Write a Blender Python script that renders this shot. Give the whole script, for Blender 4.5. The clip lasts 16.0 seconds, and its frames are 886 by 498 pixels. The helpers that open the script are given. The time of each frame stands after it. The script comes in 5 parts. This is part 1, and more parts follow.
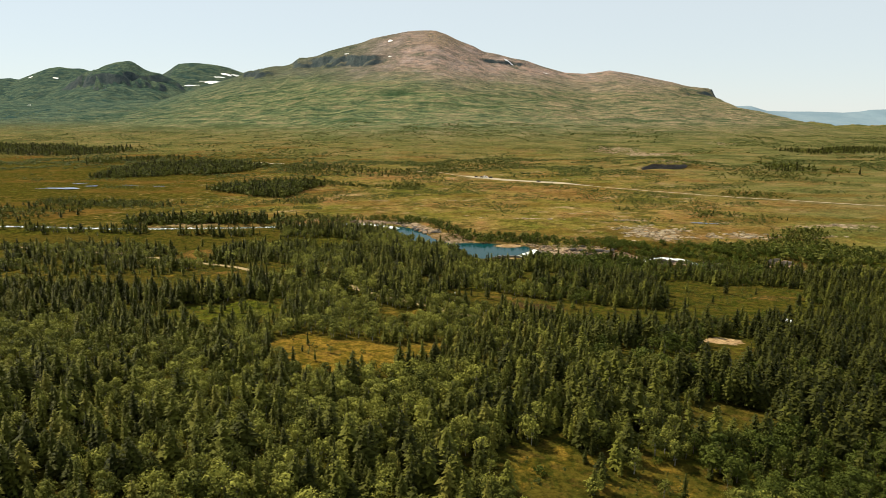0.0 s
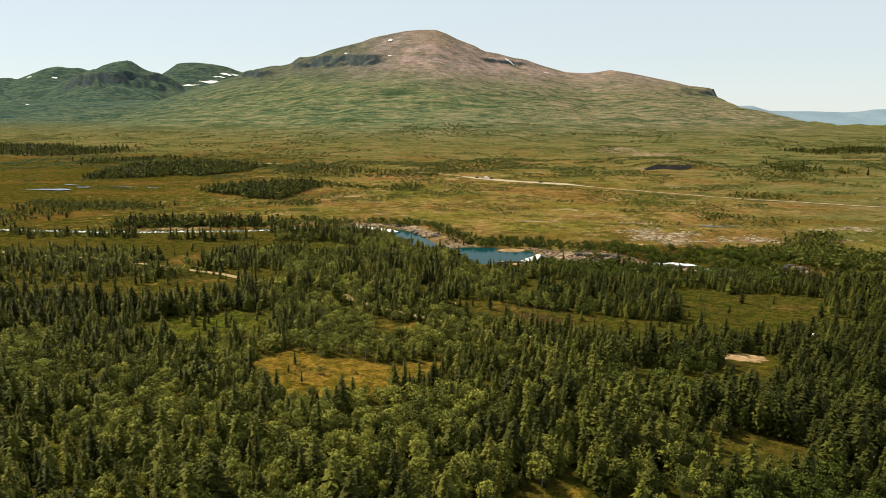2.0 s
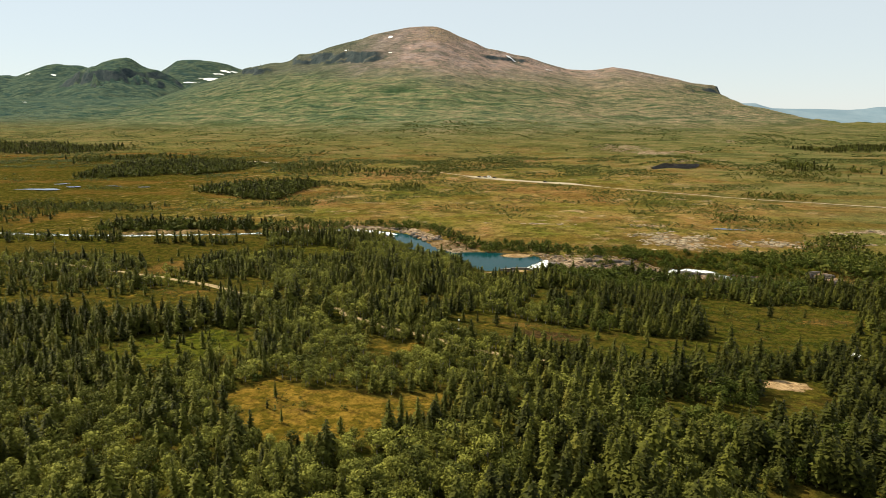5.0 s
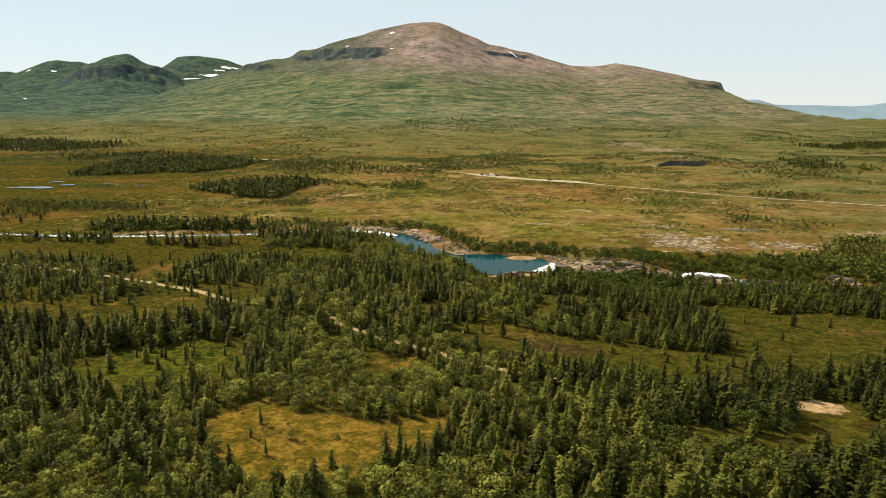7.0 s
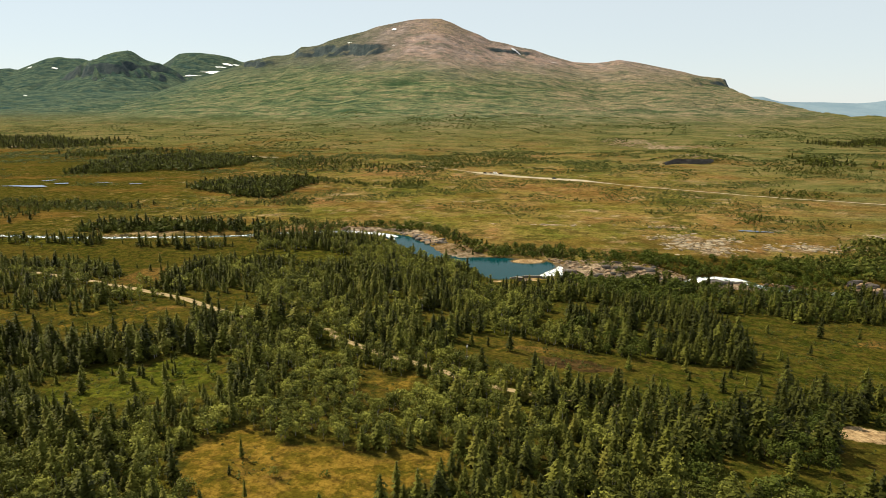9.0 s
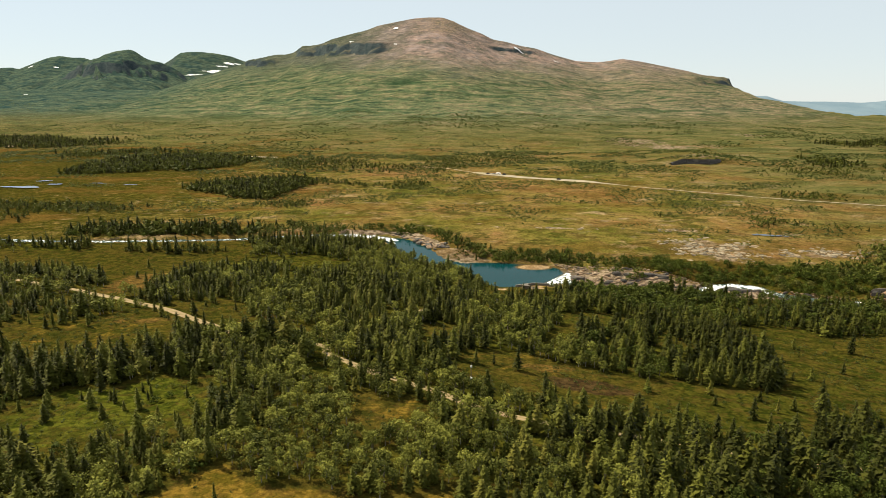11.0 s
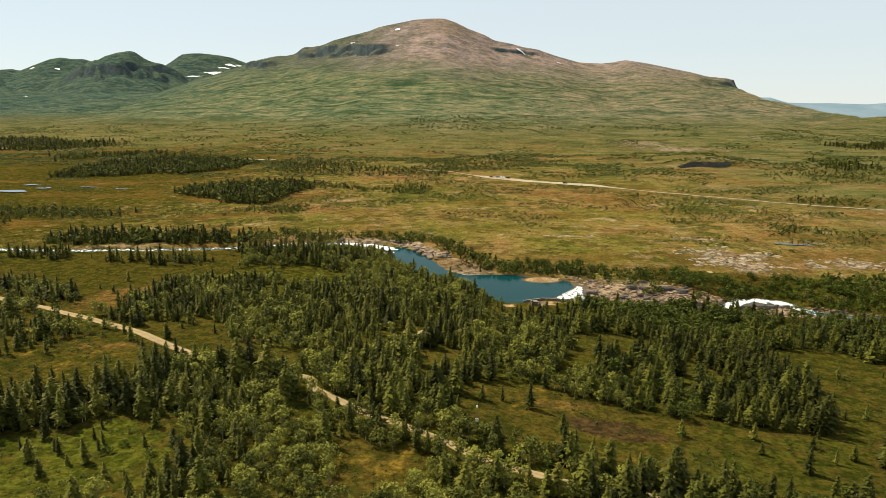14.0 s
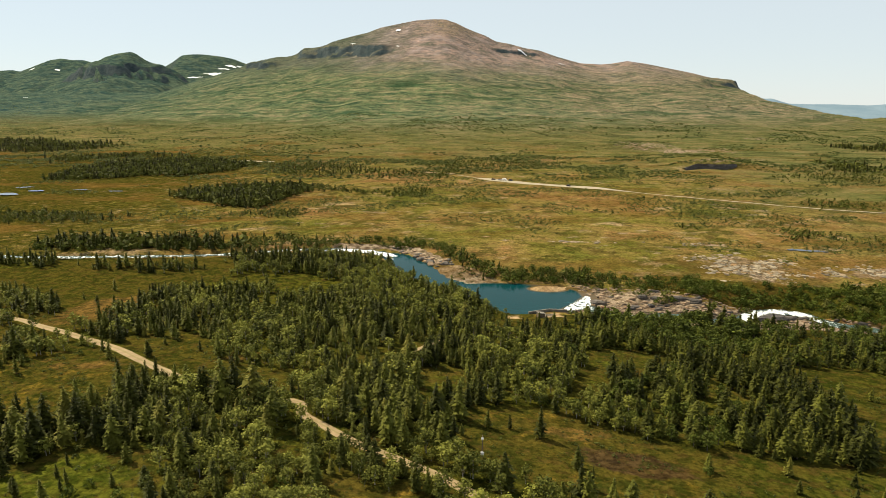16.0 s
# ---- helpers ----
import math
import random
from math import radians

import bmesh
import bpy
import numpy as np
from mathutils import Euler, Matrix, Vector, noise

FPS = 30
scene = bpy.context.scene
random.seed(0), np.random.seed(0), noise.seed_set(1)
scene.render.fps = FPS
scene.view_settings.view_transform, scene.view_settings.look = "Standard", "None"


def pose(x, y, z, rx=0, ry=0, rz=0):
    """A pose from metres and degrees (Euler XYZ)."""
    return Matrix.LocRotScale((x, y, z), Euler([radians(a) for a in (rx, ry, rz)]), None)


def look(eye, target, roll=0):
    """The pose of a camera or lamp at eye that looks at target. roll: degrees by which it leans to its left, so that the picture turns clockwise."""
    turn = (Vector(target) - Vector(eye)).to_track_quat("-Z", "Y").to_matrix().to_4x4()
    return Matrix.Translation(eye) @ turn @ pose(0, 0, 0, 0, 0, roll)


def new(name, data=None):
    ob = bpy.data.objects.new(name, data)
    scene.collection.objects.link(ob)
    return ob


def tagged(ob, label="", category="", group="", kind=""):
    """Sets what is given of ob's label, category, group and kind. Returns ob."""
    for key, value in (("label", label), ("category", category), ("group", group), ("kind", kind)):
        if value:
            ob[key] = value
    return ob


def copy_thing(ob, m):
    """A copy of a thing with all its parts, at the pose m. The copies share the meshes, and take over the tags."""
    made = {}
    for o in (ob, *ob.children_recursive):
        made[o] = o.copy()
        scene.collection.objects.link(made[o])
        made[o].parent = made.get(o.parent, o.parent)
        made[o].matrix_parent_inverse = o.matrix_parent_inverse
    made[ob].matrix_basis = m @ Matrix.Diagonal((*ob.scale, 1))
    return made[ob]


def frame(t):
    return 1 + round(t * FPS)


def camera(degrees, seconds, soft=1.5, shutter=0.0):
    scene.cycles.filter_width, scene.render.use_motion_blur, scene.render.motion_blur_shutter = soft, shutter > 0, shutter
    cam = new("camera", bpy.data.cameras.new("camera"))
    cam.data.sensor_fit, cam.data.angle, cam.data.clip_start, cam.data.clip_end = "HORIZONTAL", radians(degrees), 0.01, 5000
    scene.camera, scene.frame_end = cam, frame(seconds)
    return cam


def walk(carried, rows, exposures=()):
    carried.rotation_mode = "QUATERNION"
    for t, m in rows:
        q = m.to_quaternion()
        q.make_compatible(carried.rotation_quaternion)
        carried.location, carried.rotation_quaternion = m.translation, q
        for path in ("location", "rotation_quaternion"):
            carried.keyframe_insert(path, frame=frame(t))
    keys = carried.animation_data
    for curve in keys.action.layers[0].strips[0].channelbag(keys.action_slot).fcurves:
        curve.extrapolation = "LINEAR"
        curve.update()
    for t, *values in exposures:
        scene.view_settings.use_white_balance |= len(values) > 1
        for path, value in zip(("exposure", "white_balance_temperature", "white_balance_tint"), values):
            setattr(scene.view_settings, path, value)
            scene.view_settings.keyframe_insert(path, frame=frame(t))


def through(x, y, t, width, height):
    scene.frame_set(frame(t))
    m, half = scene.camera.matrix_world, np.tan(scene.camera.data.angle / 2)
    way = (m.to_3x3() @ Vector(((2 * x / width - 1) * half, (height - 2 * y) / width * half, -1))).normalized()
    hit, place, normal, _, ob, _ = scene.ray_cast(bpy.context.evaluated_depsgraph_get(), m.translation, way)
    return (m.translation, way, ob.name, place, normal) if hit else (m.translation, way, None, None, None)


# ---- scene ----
cam = camera(70, 16.0, soft=0.8)
PATH = [  # seconds, eye, target
    (0, (2.07, 2.8, 75.61), (6.9, 979.3, -139.7)),
    (1, (2.32, 10.81, 75.31), (6.8, 987.3, -140.2)),
    (2, (2.41, 18.51, 75.1), (6.8, 995.0, -140.5)),
    (3, (2.39, 26.01, 74.94), (6.6, 1002.4, -141.1)),
    (4, (2.29, 33.4, 74.81), (6.1, 1009.5, -142.4)),
    (5, (2.15, 40.77, 74.69), (5.2, 1016.5, -144.5)),
    (6, (2.0, 48.15, 74.56), (3.9, 1023.3, -147.1)),
    (7, (1.86, 55.59, 74.41), (2.4, 1030.1, -149.9)),
    (8, (1.74, 63.11, 74.23), (0.7, 1037.1, -152.6)),
    (9, (1.66, 70.71, 74.03), (-1.0, 1044.2, -154.6)),
    (10, (1.61, 78.36, 73.8), (-2.7, 1051.6, -155.7)),
    (11, (1.59, 86.03, 73.55), (-4.2, 1059.3, -156.0)),
    (12, (1.58, 93.67, 73.3), (-5.5, 1067.1, -155.6)),
    (13, (1.57, 101.21, 73.07), (-6.5, 1074.8, -154.9)),
    (14, (1.52, 108.55, 72.88), (-7.3, 1082.4, -154.2)),
    (15, (1.4, 115.58, 72.76), (-8.1, 1089.6, -153.7)),
    (16, (1.18, 122.19, 72.76), (-8.9, 1096.4, -152.7)),
]
walk(cam, [(t, look(eye, target)) for t, eye, target in PATH], exposures=[(0, 0.70, 6450, 9), (16, 0.70, 6450, 9)])

# ---- sky and sun: high summer sun, ahead and to the west ----
SUN_AZ, SUN_EL = radians(-53), radians(47)
world = bpy.data.worlds.new("sky")
scene.world = world
world.use_nodes = True
wt = world.node_tree
sky = wt.nodes.new("ShaderNodeTexSky")
sky.sky_type, sky.sun_disc = "NISHITA", False
sky.sun_elevation, sky.sun_rotation = SUN_EL, SUN_AZ
sky.altitude, sky.air_density, sky.dust_density, sky.ozone_density = 600, 1.0, 0.05, 3.0
# a thin veil of summer haze over the blue
veil = wt.nodes.new("ShaderNodeMix")
veil.data_type = "RGBA"
veil.inputs[0].default_value = 0.82
veil.inputs[7].default_value = (5.35, 5.75, 5.75, 1)
wt.links.new(sky.outputs[0], veil.inputs[6])
wt.links.new(veil.outputs[2], wt.nodes["Background"].inputs[0])
wt.nodes["Background"].inputs[1].default_value = 0.0875
sun = new("sun", bpy.data.lights.new("sun", "SUN"))
sun.data.energy, sun.data.angle, sun.data.color = 5.0, radians(0.6), (1.0, 0.885, 0.66)
sun.matrix_world = look((0, 0, 0), (-math.sin(SUN_AZ) * math.cos(SUN_EL), -math.cos(SUN_AZ) * math.cos(SUN_EL), -math.sin(SUN_EL)))

# ---- materials ----
class Mat:
    """A small helper to write node materials."""

    def __init__(self, name, rough=0.9, spec=0.2):
        self.m = bpy.data.materials.new(name)
        self.m.use_nodes = True
        self.t = self.m.node_tree
        self.b = self.t.nodes["Principled BSDF"]
        self.b.inputs["Roughness"].default_value = rough
        self.b.inputs["Specular IOR Level"].default_value = spec
        self.pos = self.t.nodes.new("ShaderNodeNewGeometry")

    def put(self, node, key, v):
        if isinstance(v, bpy.types.NodeSocket):
            self.t.links.new(v, node.inputs[key])
        elif v is not None:
            node.inputs[key].default_value = (*v, 1) if isinstance(v, tuple) and len(v) == 3 and node.inputs[key].type == "RGBA" else v

    def noise(self, size, detail=4, rough=0.55, stretch=(1, 1, 1), shift=0.0, distort=0.0):
        mp = self.t.nodes.new("ShaderNodeMapping")
        self.t.links.new(self.pos.outputs["Position"], mp.inputs["Vector"])
        mp.inputs["Scale"].default_value = tuple(s / size for s in stretch)
        mp.inputs["Location"].default_value = (shift, shift * 0.7, 0)
        n = self.t.nodes.new("ShaderNodeTexNoise")
        self.t.links.new(mp.outputs[0], n.inputs["Vector"])
        for k, v in (("Scale", 1.0), ("Detail", detail), ("Roughness", rough), ("Distortion", distort)):
            n.inputs[k].default_value = v
        return n.outputs[0]

    def math(self, op, a, b=None, c=None):
        n = self.t.nodes.new("ShaderNodeMath")
        n.operation = op
        for k, v in enumerate((a, b, c)):
            self.put(n, k, v)
        return n.outputs[0]

    def step(self, v, a, b):
        n = self.t.nodes.new("ShaderNodeMapRange")
        n.interpolation_type = "SMOOTHSTEP"
        self.put(n, 0, v)
        n.inputs[1].default_value, n.inputs[2].default_value = a, b
        return n.outputs[0]

    def ramp(self, v, *stops):
        n = self.t.nodes.new("ShaderNodeValToRGB")
        self.put(n, 0, v)
        e = n.color_ramp.elements
        while len(e) < len(stops):
            e.new(0.5)
        for el, (p, c) in zip(e, stops):
            el.position, el.color = p, (*c, 1)
        return n.outputs[0]

    def mix(self, f, a, b, kind="MIX"):
        n = self.t.nodes.new("ShaderNodeMix")
        n.data_type, n.blend_type = "RGBA", kind
        self.put(n, 0, f)
        self.put(n, 6, a)
        self.put(n, 7, b)
        return n.outputs[2]

    def attr(self, name):
        n = self.t.nodes.new("ShaderNodeAttribute")
        n.attribute_name = name
        return n.outputs["Fac"]

    def sep(self, v):
        n = self.t.nodes.new("ShaderNodeSeparateXYZ")
        self.t.links.new(v, n.inputs[0])
        return n.outputs

    def bump(self, v, strength, dist):
        n = self.t.nodes.new("ShaderNodeBump")
        n.inputs["Strength"].default_value, n.inputs["Distance"].default_value = strength, dist
        self.put(n, "Height", v)
        self.t.links.new(n.outputs[0], self.b.inputs["Normal"])

    def done(self, color):
        self.put(self.b, "Base Color", color)
        return self.m


def ground_material():
    k = Mat("heath", 1.0, 0.0)
    big = k.noise(95, 5, 0.6, (0.8, 0.8, 1))
    med = k.noise(17, 5, 0.6, (0.9, 0.9, 1), 5)
    fine = k.noise(1.2, 5, 0.75, (1, 1, 1), 9)
    streak = k.noise(60, 6, 0.65, (0.7, 0.9, 1), 21)
    v = k.math("ADD", k.math("MULTIPLY", big, 0.62), k.math("MULTIPLY", med, 0.38))
    heath = k.ramp(v, (0.34, (0.075, 0.088, 0.015)), (0.44, (0.135, 0.118, 0.024)), (0.52, (0.200, 0.143, 0.042)), (0.60, (0.225, 0.120, 0.046)), (0.68, (0.130, 0.118, 0.024)))
    heath = k.mix(k.math("MULTIPLY", k.step(streak, 0.53, 0.66), 0.6), heath, (0.046, 0.053, 0.008))
    # dark heather and willow patches, pale lichen and dead grass
    heath = k.mix(k.math("MULTIPLY", k.step(k.noise(26, 7, 0.72, (0.9, 0.8, 1), 51), 0.53, 0.60), 0.75), heath, (0.038, 0.046, 0.008))
    heath = k.mix(k.math("MULTIPLY", k.step(k.noise(11, 6, 0.72, (0.9, 0.9, 1), 61), 0.52, 0.62), 0.6), heath, (0.062, 0.042, 0.014))
    heath = k.mix(k.math("MULTIPLY", k.step(k.noise(34, 7, 0.75, (0.8, 0.9, 1), 71), 0.565, 0.65), 0.75), heath, (0.33, 0.235, 0.125))
    heath = k.mix(k.math("MULTIPLY", k.step(k.noise(10, 7, 0.72, (0.4, 1.0, 1), 201), 0.60, 0.66), 0.7), heath, (0.30, 0.235, 0.155))
    heath = k.mix(1.0, heath, k.ramp(k.noise(7, 8, 0.8, (0.9, 0.9, 1), 101), (0.36, (0.60, 0.60, 0.62)), (0.64, (1.36, 1.32, 1.28))), 'MULTIPLY')
    z = k.sep(k.pos.outputs["Position"])[2]
    px = k.sep(k.pos.outputs["Position"])[0]
    py = k.sep(k.pos.outputs["Position"])[1]
    moor = k.ramp(k.noise(30, 8, 0.78, (0.45, 1.0, 1), 151), (0.38, (0.034, 0.052, 0.018)), (0.5, (0.102, 0.108, 0.036)), (0.62, (0.190, 0.150, 0.066)))
    heath = k.mix(k.math("MULTIPLY", k.step(k.math("ADD", px, k.math("MULTIPLY", k.noise(70, 6, 0.7, (0.5, 1, 1), 191), 600)), 420, 760), 0.75), heath, moor)
    heath = k.mix(k.math("MULTIPLY", k.step(k.math("ADD", py, k.math("MULTIPLY", k.noise(180, 4, 0.6, (0.4, 1, 1), 161), 700)), 1050, 1650), 0.72), heath, moor)
    nz = k.sep(k.pos.outputs["Normal"])[2]
    # the mountain: green lower slopes, brown and grey towards the tops, blued for haze
    scrub = k.noise(38, 8, 0.78, (0.55, 1.0, 1), 3)
    slope = k.ramp(scrub, (0.40, (0.038, 0.064, 0.036)), (0.5, (0.100, 0.120, 0.056)), (0.60, (0.180, 0.158, 0.086)))
    east = k.ramp(scrub, (0.40, (0.066, 0.076, 0.044)), (0.5, (0.150, 0.130, 0.074)), (0.60, (0.235, 0.172, 0.112)))
    slope = k.mix(k.math("MULTIPLY", k.step(k.math("ADD", px, k.math("MULTIPLY", k.noise(300, 5, 0.6, (0.5, 1, 1), 171), 900)), 250, 1250), 0.75), slope, east)
    # belts of birch scrub along the terraces
    slope = k.mix(k.math("MULTIPLY", k.step(k.noise(75, 7, 0.7, (0.22, 1.0, 1.6), 181), 0.525, 0.60), 0.75), slope, (0.030, 0.058, 0.026))
    tops = k.ramp(k.noise(110, 7, 0.7, (1, 1, 1), 31), (0.36, (0.080, 0.086, 0.062)), (0.5, (0.162, 0.132, 0.108)), (0.62, (0.250, 0.200, 0.180)))
    stony = k.step(k.noise(55, 9, 0.82, (1, 1, 1), 131), 0.46, 0.58)
    tops = k.mix(k.math("MULTIPLY", stony, k.step(px, -450, 0)), tops, (0.27, 0.190, 0.152))
    tops = k.mix(k.math("MULTIPLY", k.step(px, -120, -520), 0.8), tops, k.ramp(k.noise(45, 8, 0.75, (0.6, 1, 1), 141), (0.38, (0.034, 0.052, 0.038)), (0.62, (0.105, 0.110, 0.066))))
    zz = k.math("ADD", z, k.math("MULTIPLY", k.noise(260, 4, 0.6, (1, 1, 1), 13), 120))
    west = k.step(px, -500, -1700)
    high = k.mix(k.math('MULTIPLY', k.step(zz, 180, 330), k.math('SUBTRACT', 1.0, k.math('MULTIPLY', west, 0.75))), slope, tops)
    # western hills: distance haze painted in as a dark blue-green tint
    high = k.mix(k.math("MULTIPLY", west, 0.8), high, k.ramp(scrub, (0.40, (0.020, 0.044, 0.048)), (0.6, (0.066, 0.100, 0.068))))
    grain = k.ramp(k.noise(20, 7, 0.85, (0.7, 1, 1), 211), (0.36, (0.52, 0.55, 0.60)), (0.64, (1.60, 1.56, 1.52)))
    high = k.mix(1.0, high, grain, "MULTIPLY")
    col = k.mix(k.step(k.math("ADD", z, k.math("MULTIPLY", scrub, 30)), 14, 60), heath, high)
    for name, a, b in (
        ("bog", (0.030, 0.032, 0.005), (0.068, 0.056, 0.009)),
        # forest floor: olive, taken darker to paint in shade under the trees
        ("forest", (0.022, 0.025, 0.004), (0.074, 0.070, 0.009)),
        ("lush", (0.036, 0.045, 0.005), (0.082, 0.086, 0.010)),
        ("fen", (0.024, 0.030, 0.004), (0.060, 0.058, 0.008)),
        ("dry", (0.085, 0.064, 0.008), (0.185, 0.116, 0.018)),
        ("russet", (0.072, 0.048, 0.013), (0.150, 0.088, 0.022)),
        ("peat", (0.024, 0.016, 0.008), (0.060, 0.038, 0.015)),
        ("rock", (0.145, 0.103, 0.066), (0.33, 0.25, 0.168)),
        ("sand", (0.30, 0.195, 0.098), (0.41, 0.285, 0.150)),
    ):
        f = k.step(k.math("ADD", k.attr(name), k.math("MULTIPLY", k.math("SUBTRACT", k.noise(7 if name != "rock" else 11, 7, 0.74, (1, 0.9, 1), len(name) * 3.3), 0.5), 1.9 if name == "rock" else 1.1)), 0.42, 0.60)
        col = k.mix(f, col, k.mix(k.step(k.noise(4, 5, 0.7, (1, 1, 1), len(name) * 7.1), 0.43, 0.57), a, b))
    brown = k.math("MULTIPLY", k.step(k.noise(48, 5, 0.65, (0.5, 1, 1), 111), 0.50, 0.62), k.math("MAXIMUM", 0.0, k.math("SUBTRACT", 1.0, k.math("MULTIPLY", k.math("ABSOLUTE", k.math("SUBTRACT", k.attr("bog"), 0.5)), 2.4))))
    col = k.mix(brown, col, k.mix(k.step(k.noise(9, 6, 0.7, (0.6, 1, 1), 121), 0.4, 0.6), (0.080, 0.047, 0.011), (0.150, 0.086, 0.020)))
    mott = k.noise(3.4, 6, 0.75, (0.8, 1, 1), 81)
    low = k.math("MULTIPLY", k.step(z, 40, 15), k.step(k.attr("sand"), 0.6, 0.2))
    col = k.mix(k.math("MULTIPLY", k.math("MULTIPLY", k.step(mott, 0.52, 0.60), low), 0.75), col, k.mix(0.35, (0.075, 0.045, 0.012), col))
    col = k.mix(k.math("MULTIPLY", k.math("MULTIPLY", k.step(k.noise(5.2, 6, 0.75, (0.8, 1, 1), 91), 0.54, 0.64), low), 0.65), col, (0.026, 0.032, 0.005))
    col = k.mix(k.step(nz, 0.86, 0.74), col, k.ramp(k.noise(30, 6, 0.7), (0.35, (0.034, 0.050, 0.054)), (0.65, (0.085, 0.100, 0.096))))
    col = k.mix(1.0, col, k.ramp(fine, (0.34, (0.42, 0.42, 0.43)), (0.66, (1.18, 1.18, 1.20))), "MULTIPLY")
    k.bump(k.math("ADD", fine, k.math("MULTIPLY", med, 3)), 0.7, 0.5)
    return k.done(col)


def foliage(name, dark, light, through=0.25, warm=None):
    """Leaves or needles: every tree and every spray has its own shade, and some light passes."""
    k = Mat(name, 0.7, 0.06)
    info = k.t.nodes.new("ShaderNodeObjectInfo")
    own = k.attr("tint")
    tint = k.math("MAXIMUM", own, k.math("MULTIPLY", info.outputs["Random"], k.math("LESS_THAN", own, 0.0001)))
    v = k.math("ADD", k.math("MULTIPLY", k.math("POWER", tint, 1.3), 0.68), k.math("MULTIPLY", k.pos.outputs["Random Per Island"], 0.2))
    col = k.mix(v, dark, light)
    if warm:
        col = k.mix(k.math("MULTIPLY", k.step(tint, 0.86, 0.97), 0.7), col, warm)
    k.put(k.b, "Base Color", col)
    tr = k.t.nodes.new("ShaderNodeBsdfTranslucent")
    k.t.links.new(col, tr.inputs[0])
    ms = k.t.nodes.new("ShaderNodeMixShader")
    ms.inputs[0].default_value = through
    k.t.links.new(k.b.outputs[0], ms.inputs[1])
    k.t.links.new(tr.outputs[0], ms.inputs[2])
    k.t.links.new(ms.outputs[0], k.t.nodes["Material Output"].inputs["Surface"])
    return k.m


def simple(name, a, b, size, rough=0.85, spec=0.2, bump=0.3, metal=0.0, pieces=False):
    k = Mat(name, rough, spec)
    n = k.noise(size, 6, 0.65)
    k.b.inputs["Metallic"].default_value = metal
    k.bump(n, bump, size * 0.3)
    col = k.ramp(n, (0.32, a), (0.68, b))
    info = k.t.nodes.new("ShaderNodeObjectInfo")
    col = k.mix(1.0, col, k.ramp(info.outputs["Random"], (0.0, (0.58, 0.60, 0.62)), (1.0, (1.25, 1.20, 1.14))), "MULTIPLY")
    if pieces:
        isle = k.pos.outputs["Random Per Island"]
        col = k.mix(1.0, col, k.ramp(isle, (0.0, (0.30, 0.29, 0.29)), (0.5, (1.0, 0.98, 0.95)), (0.85, (1.25, 1.20, 1.12)), (1.0, (1.05, 0.72, 0.45))), "MULTIPLY")
    return k.done(col)


def road_material(name="gravel_road", low=(0.205, 0.145, 0.076), top=(0.31, 0.225, 0.125), grass=0.55):
    k = Mat(name, 0.95, 0.1)
    a = k.math("ABSOLUTE", k.attr("across"))
    n = k.noise(2.2, 5, 0.7)
    col = k.ramp(n, (0.3, low), (0.7, top))
    strip = k.math("SUBTRACT", 1.0, k.step(k.math("ADD", a, k.math("MULTIPLY", k.noise(5, 4, 0.6), 0.25)), 0.20, 0.42))
    edge = k.step(k.math("ADD", a, k.math("MULTIPLY", k.math("SUBTRACT", k.noise(3, 5, 0.7), 0.5), 0.9)), 0.80, 1.0)
    col = k.mix(k.math("MULTIPLY", strip, grass), col, (0.17, 0.14, 0.05))
    col = k.mix(edge, col, (0.13, 0.115, 0.03))
    k.bump(n, 0.5, 0.2)
    return k.done(col)


def water_material():
    k = Mat("river_water", 0.10, 0.07)
    k.b.inputs["IOR"].default_value = 1.33
    shallow = k.attr("shallow")
    col = k.mix(k.step(k.math("ADD", shallow, k.math("MULTIPLY", k.noise(6, 4, 0.6, (1, 1, 1), 2), 0.3)), 0.35, 0.95), (0.002, 0.030, 0.034), (0.085, 0.055, 0.02))
    col = k.mix(k.step(k.noise(9, 4, 0.6, (0.6, 1, 1), 8), 0.55, 0.75), col, (0.005, 0.040, 0.046))
    k.bump(k.noise(1.5, 3, 0.6), 0.12, 0.25)
    return k.done(col)


def foam_material():
    k = Mat("white_water", 0.5, 0.12)
    n = k.noise(2.4, 6, 0.75, (1, 1, 1), 4)
    f = k.step(k.math("ADD", k.attr("white"), k.math("MULTIPLY", k.math("SUBTRACT", n, 0.5), 2.4)), 0.32, 0.62)
    k.bump(n, 0.8, 0.5)
    k.put(k.b, "Roughness", k.math("ADD", k.math("MULTIPLY", f, 0.6), 0.1))
    return k.done(k.mix(f, (0.05, 0.075, 0.06), (0.74, 0.75, 0.74)))


M_GROUND = ground_material()
M_SPRUCE = foliage("spruce_needles", (0.013, 0.016, 0.003), (0.146, 0.147, 0.020), 0.06, (0.120, 0.105, 0.018))
M_BIRCH = foliage("birch_leaves", (0.030, 0.037, 0.006), (0.268, 0.264, 0.046), 0.10)
M_SHRUB = foliage("willow_leaves", (0.036, 0.050, 0.007), (0.108, 0.126, 0.018), 0.2, (0.12, 0.11, 0.03))
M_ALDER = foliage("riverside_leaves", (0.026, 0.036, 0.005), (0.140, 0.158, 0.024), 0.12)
M_SCRUB = foliage("dwarf_willow_leaves", (0.040, 0.054, 0.014), (0.135, 0.145, 0.038), 0.42)
M_BARK = simple("grey_bark", (0.06, 0.05, 0.04), (0.16, 0.13, 0.11), 0.3)
M_BIRCHBARK = simple("birch_bark", (0.12, 0.11, 0.10), (0.42, 0.40, 0.37), 0.25)
M_ROAD = road_material()
M_HIGHWAY = road_material("worn_asphalt_and_gravel", (0.26, 0.215, 0.145), (0.37, 0.31, 0.215), 0.1)
M_WATER = water_material()
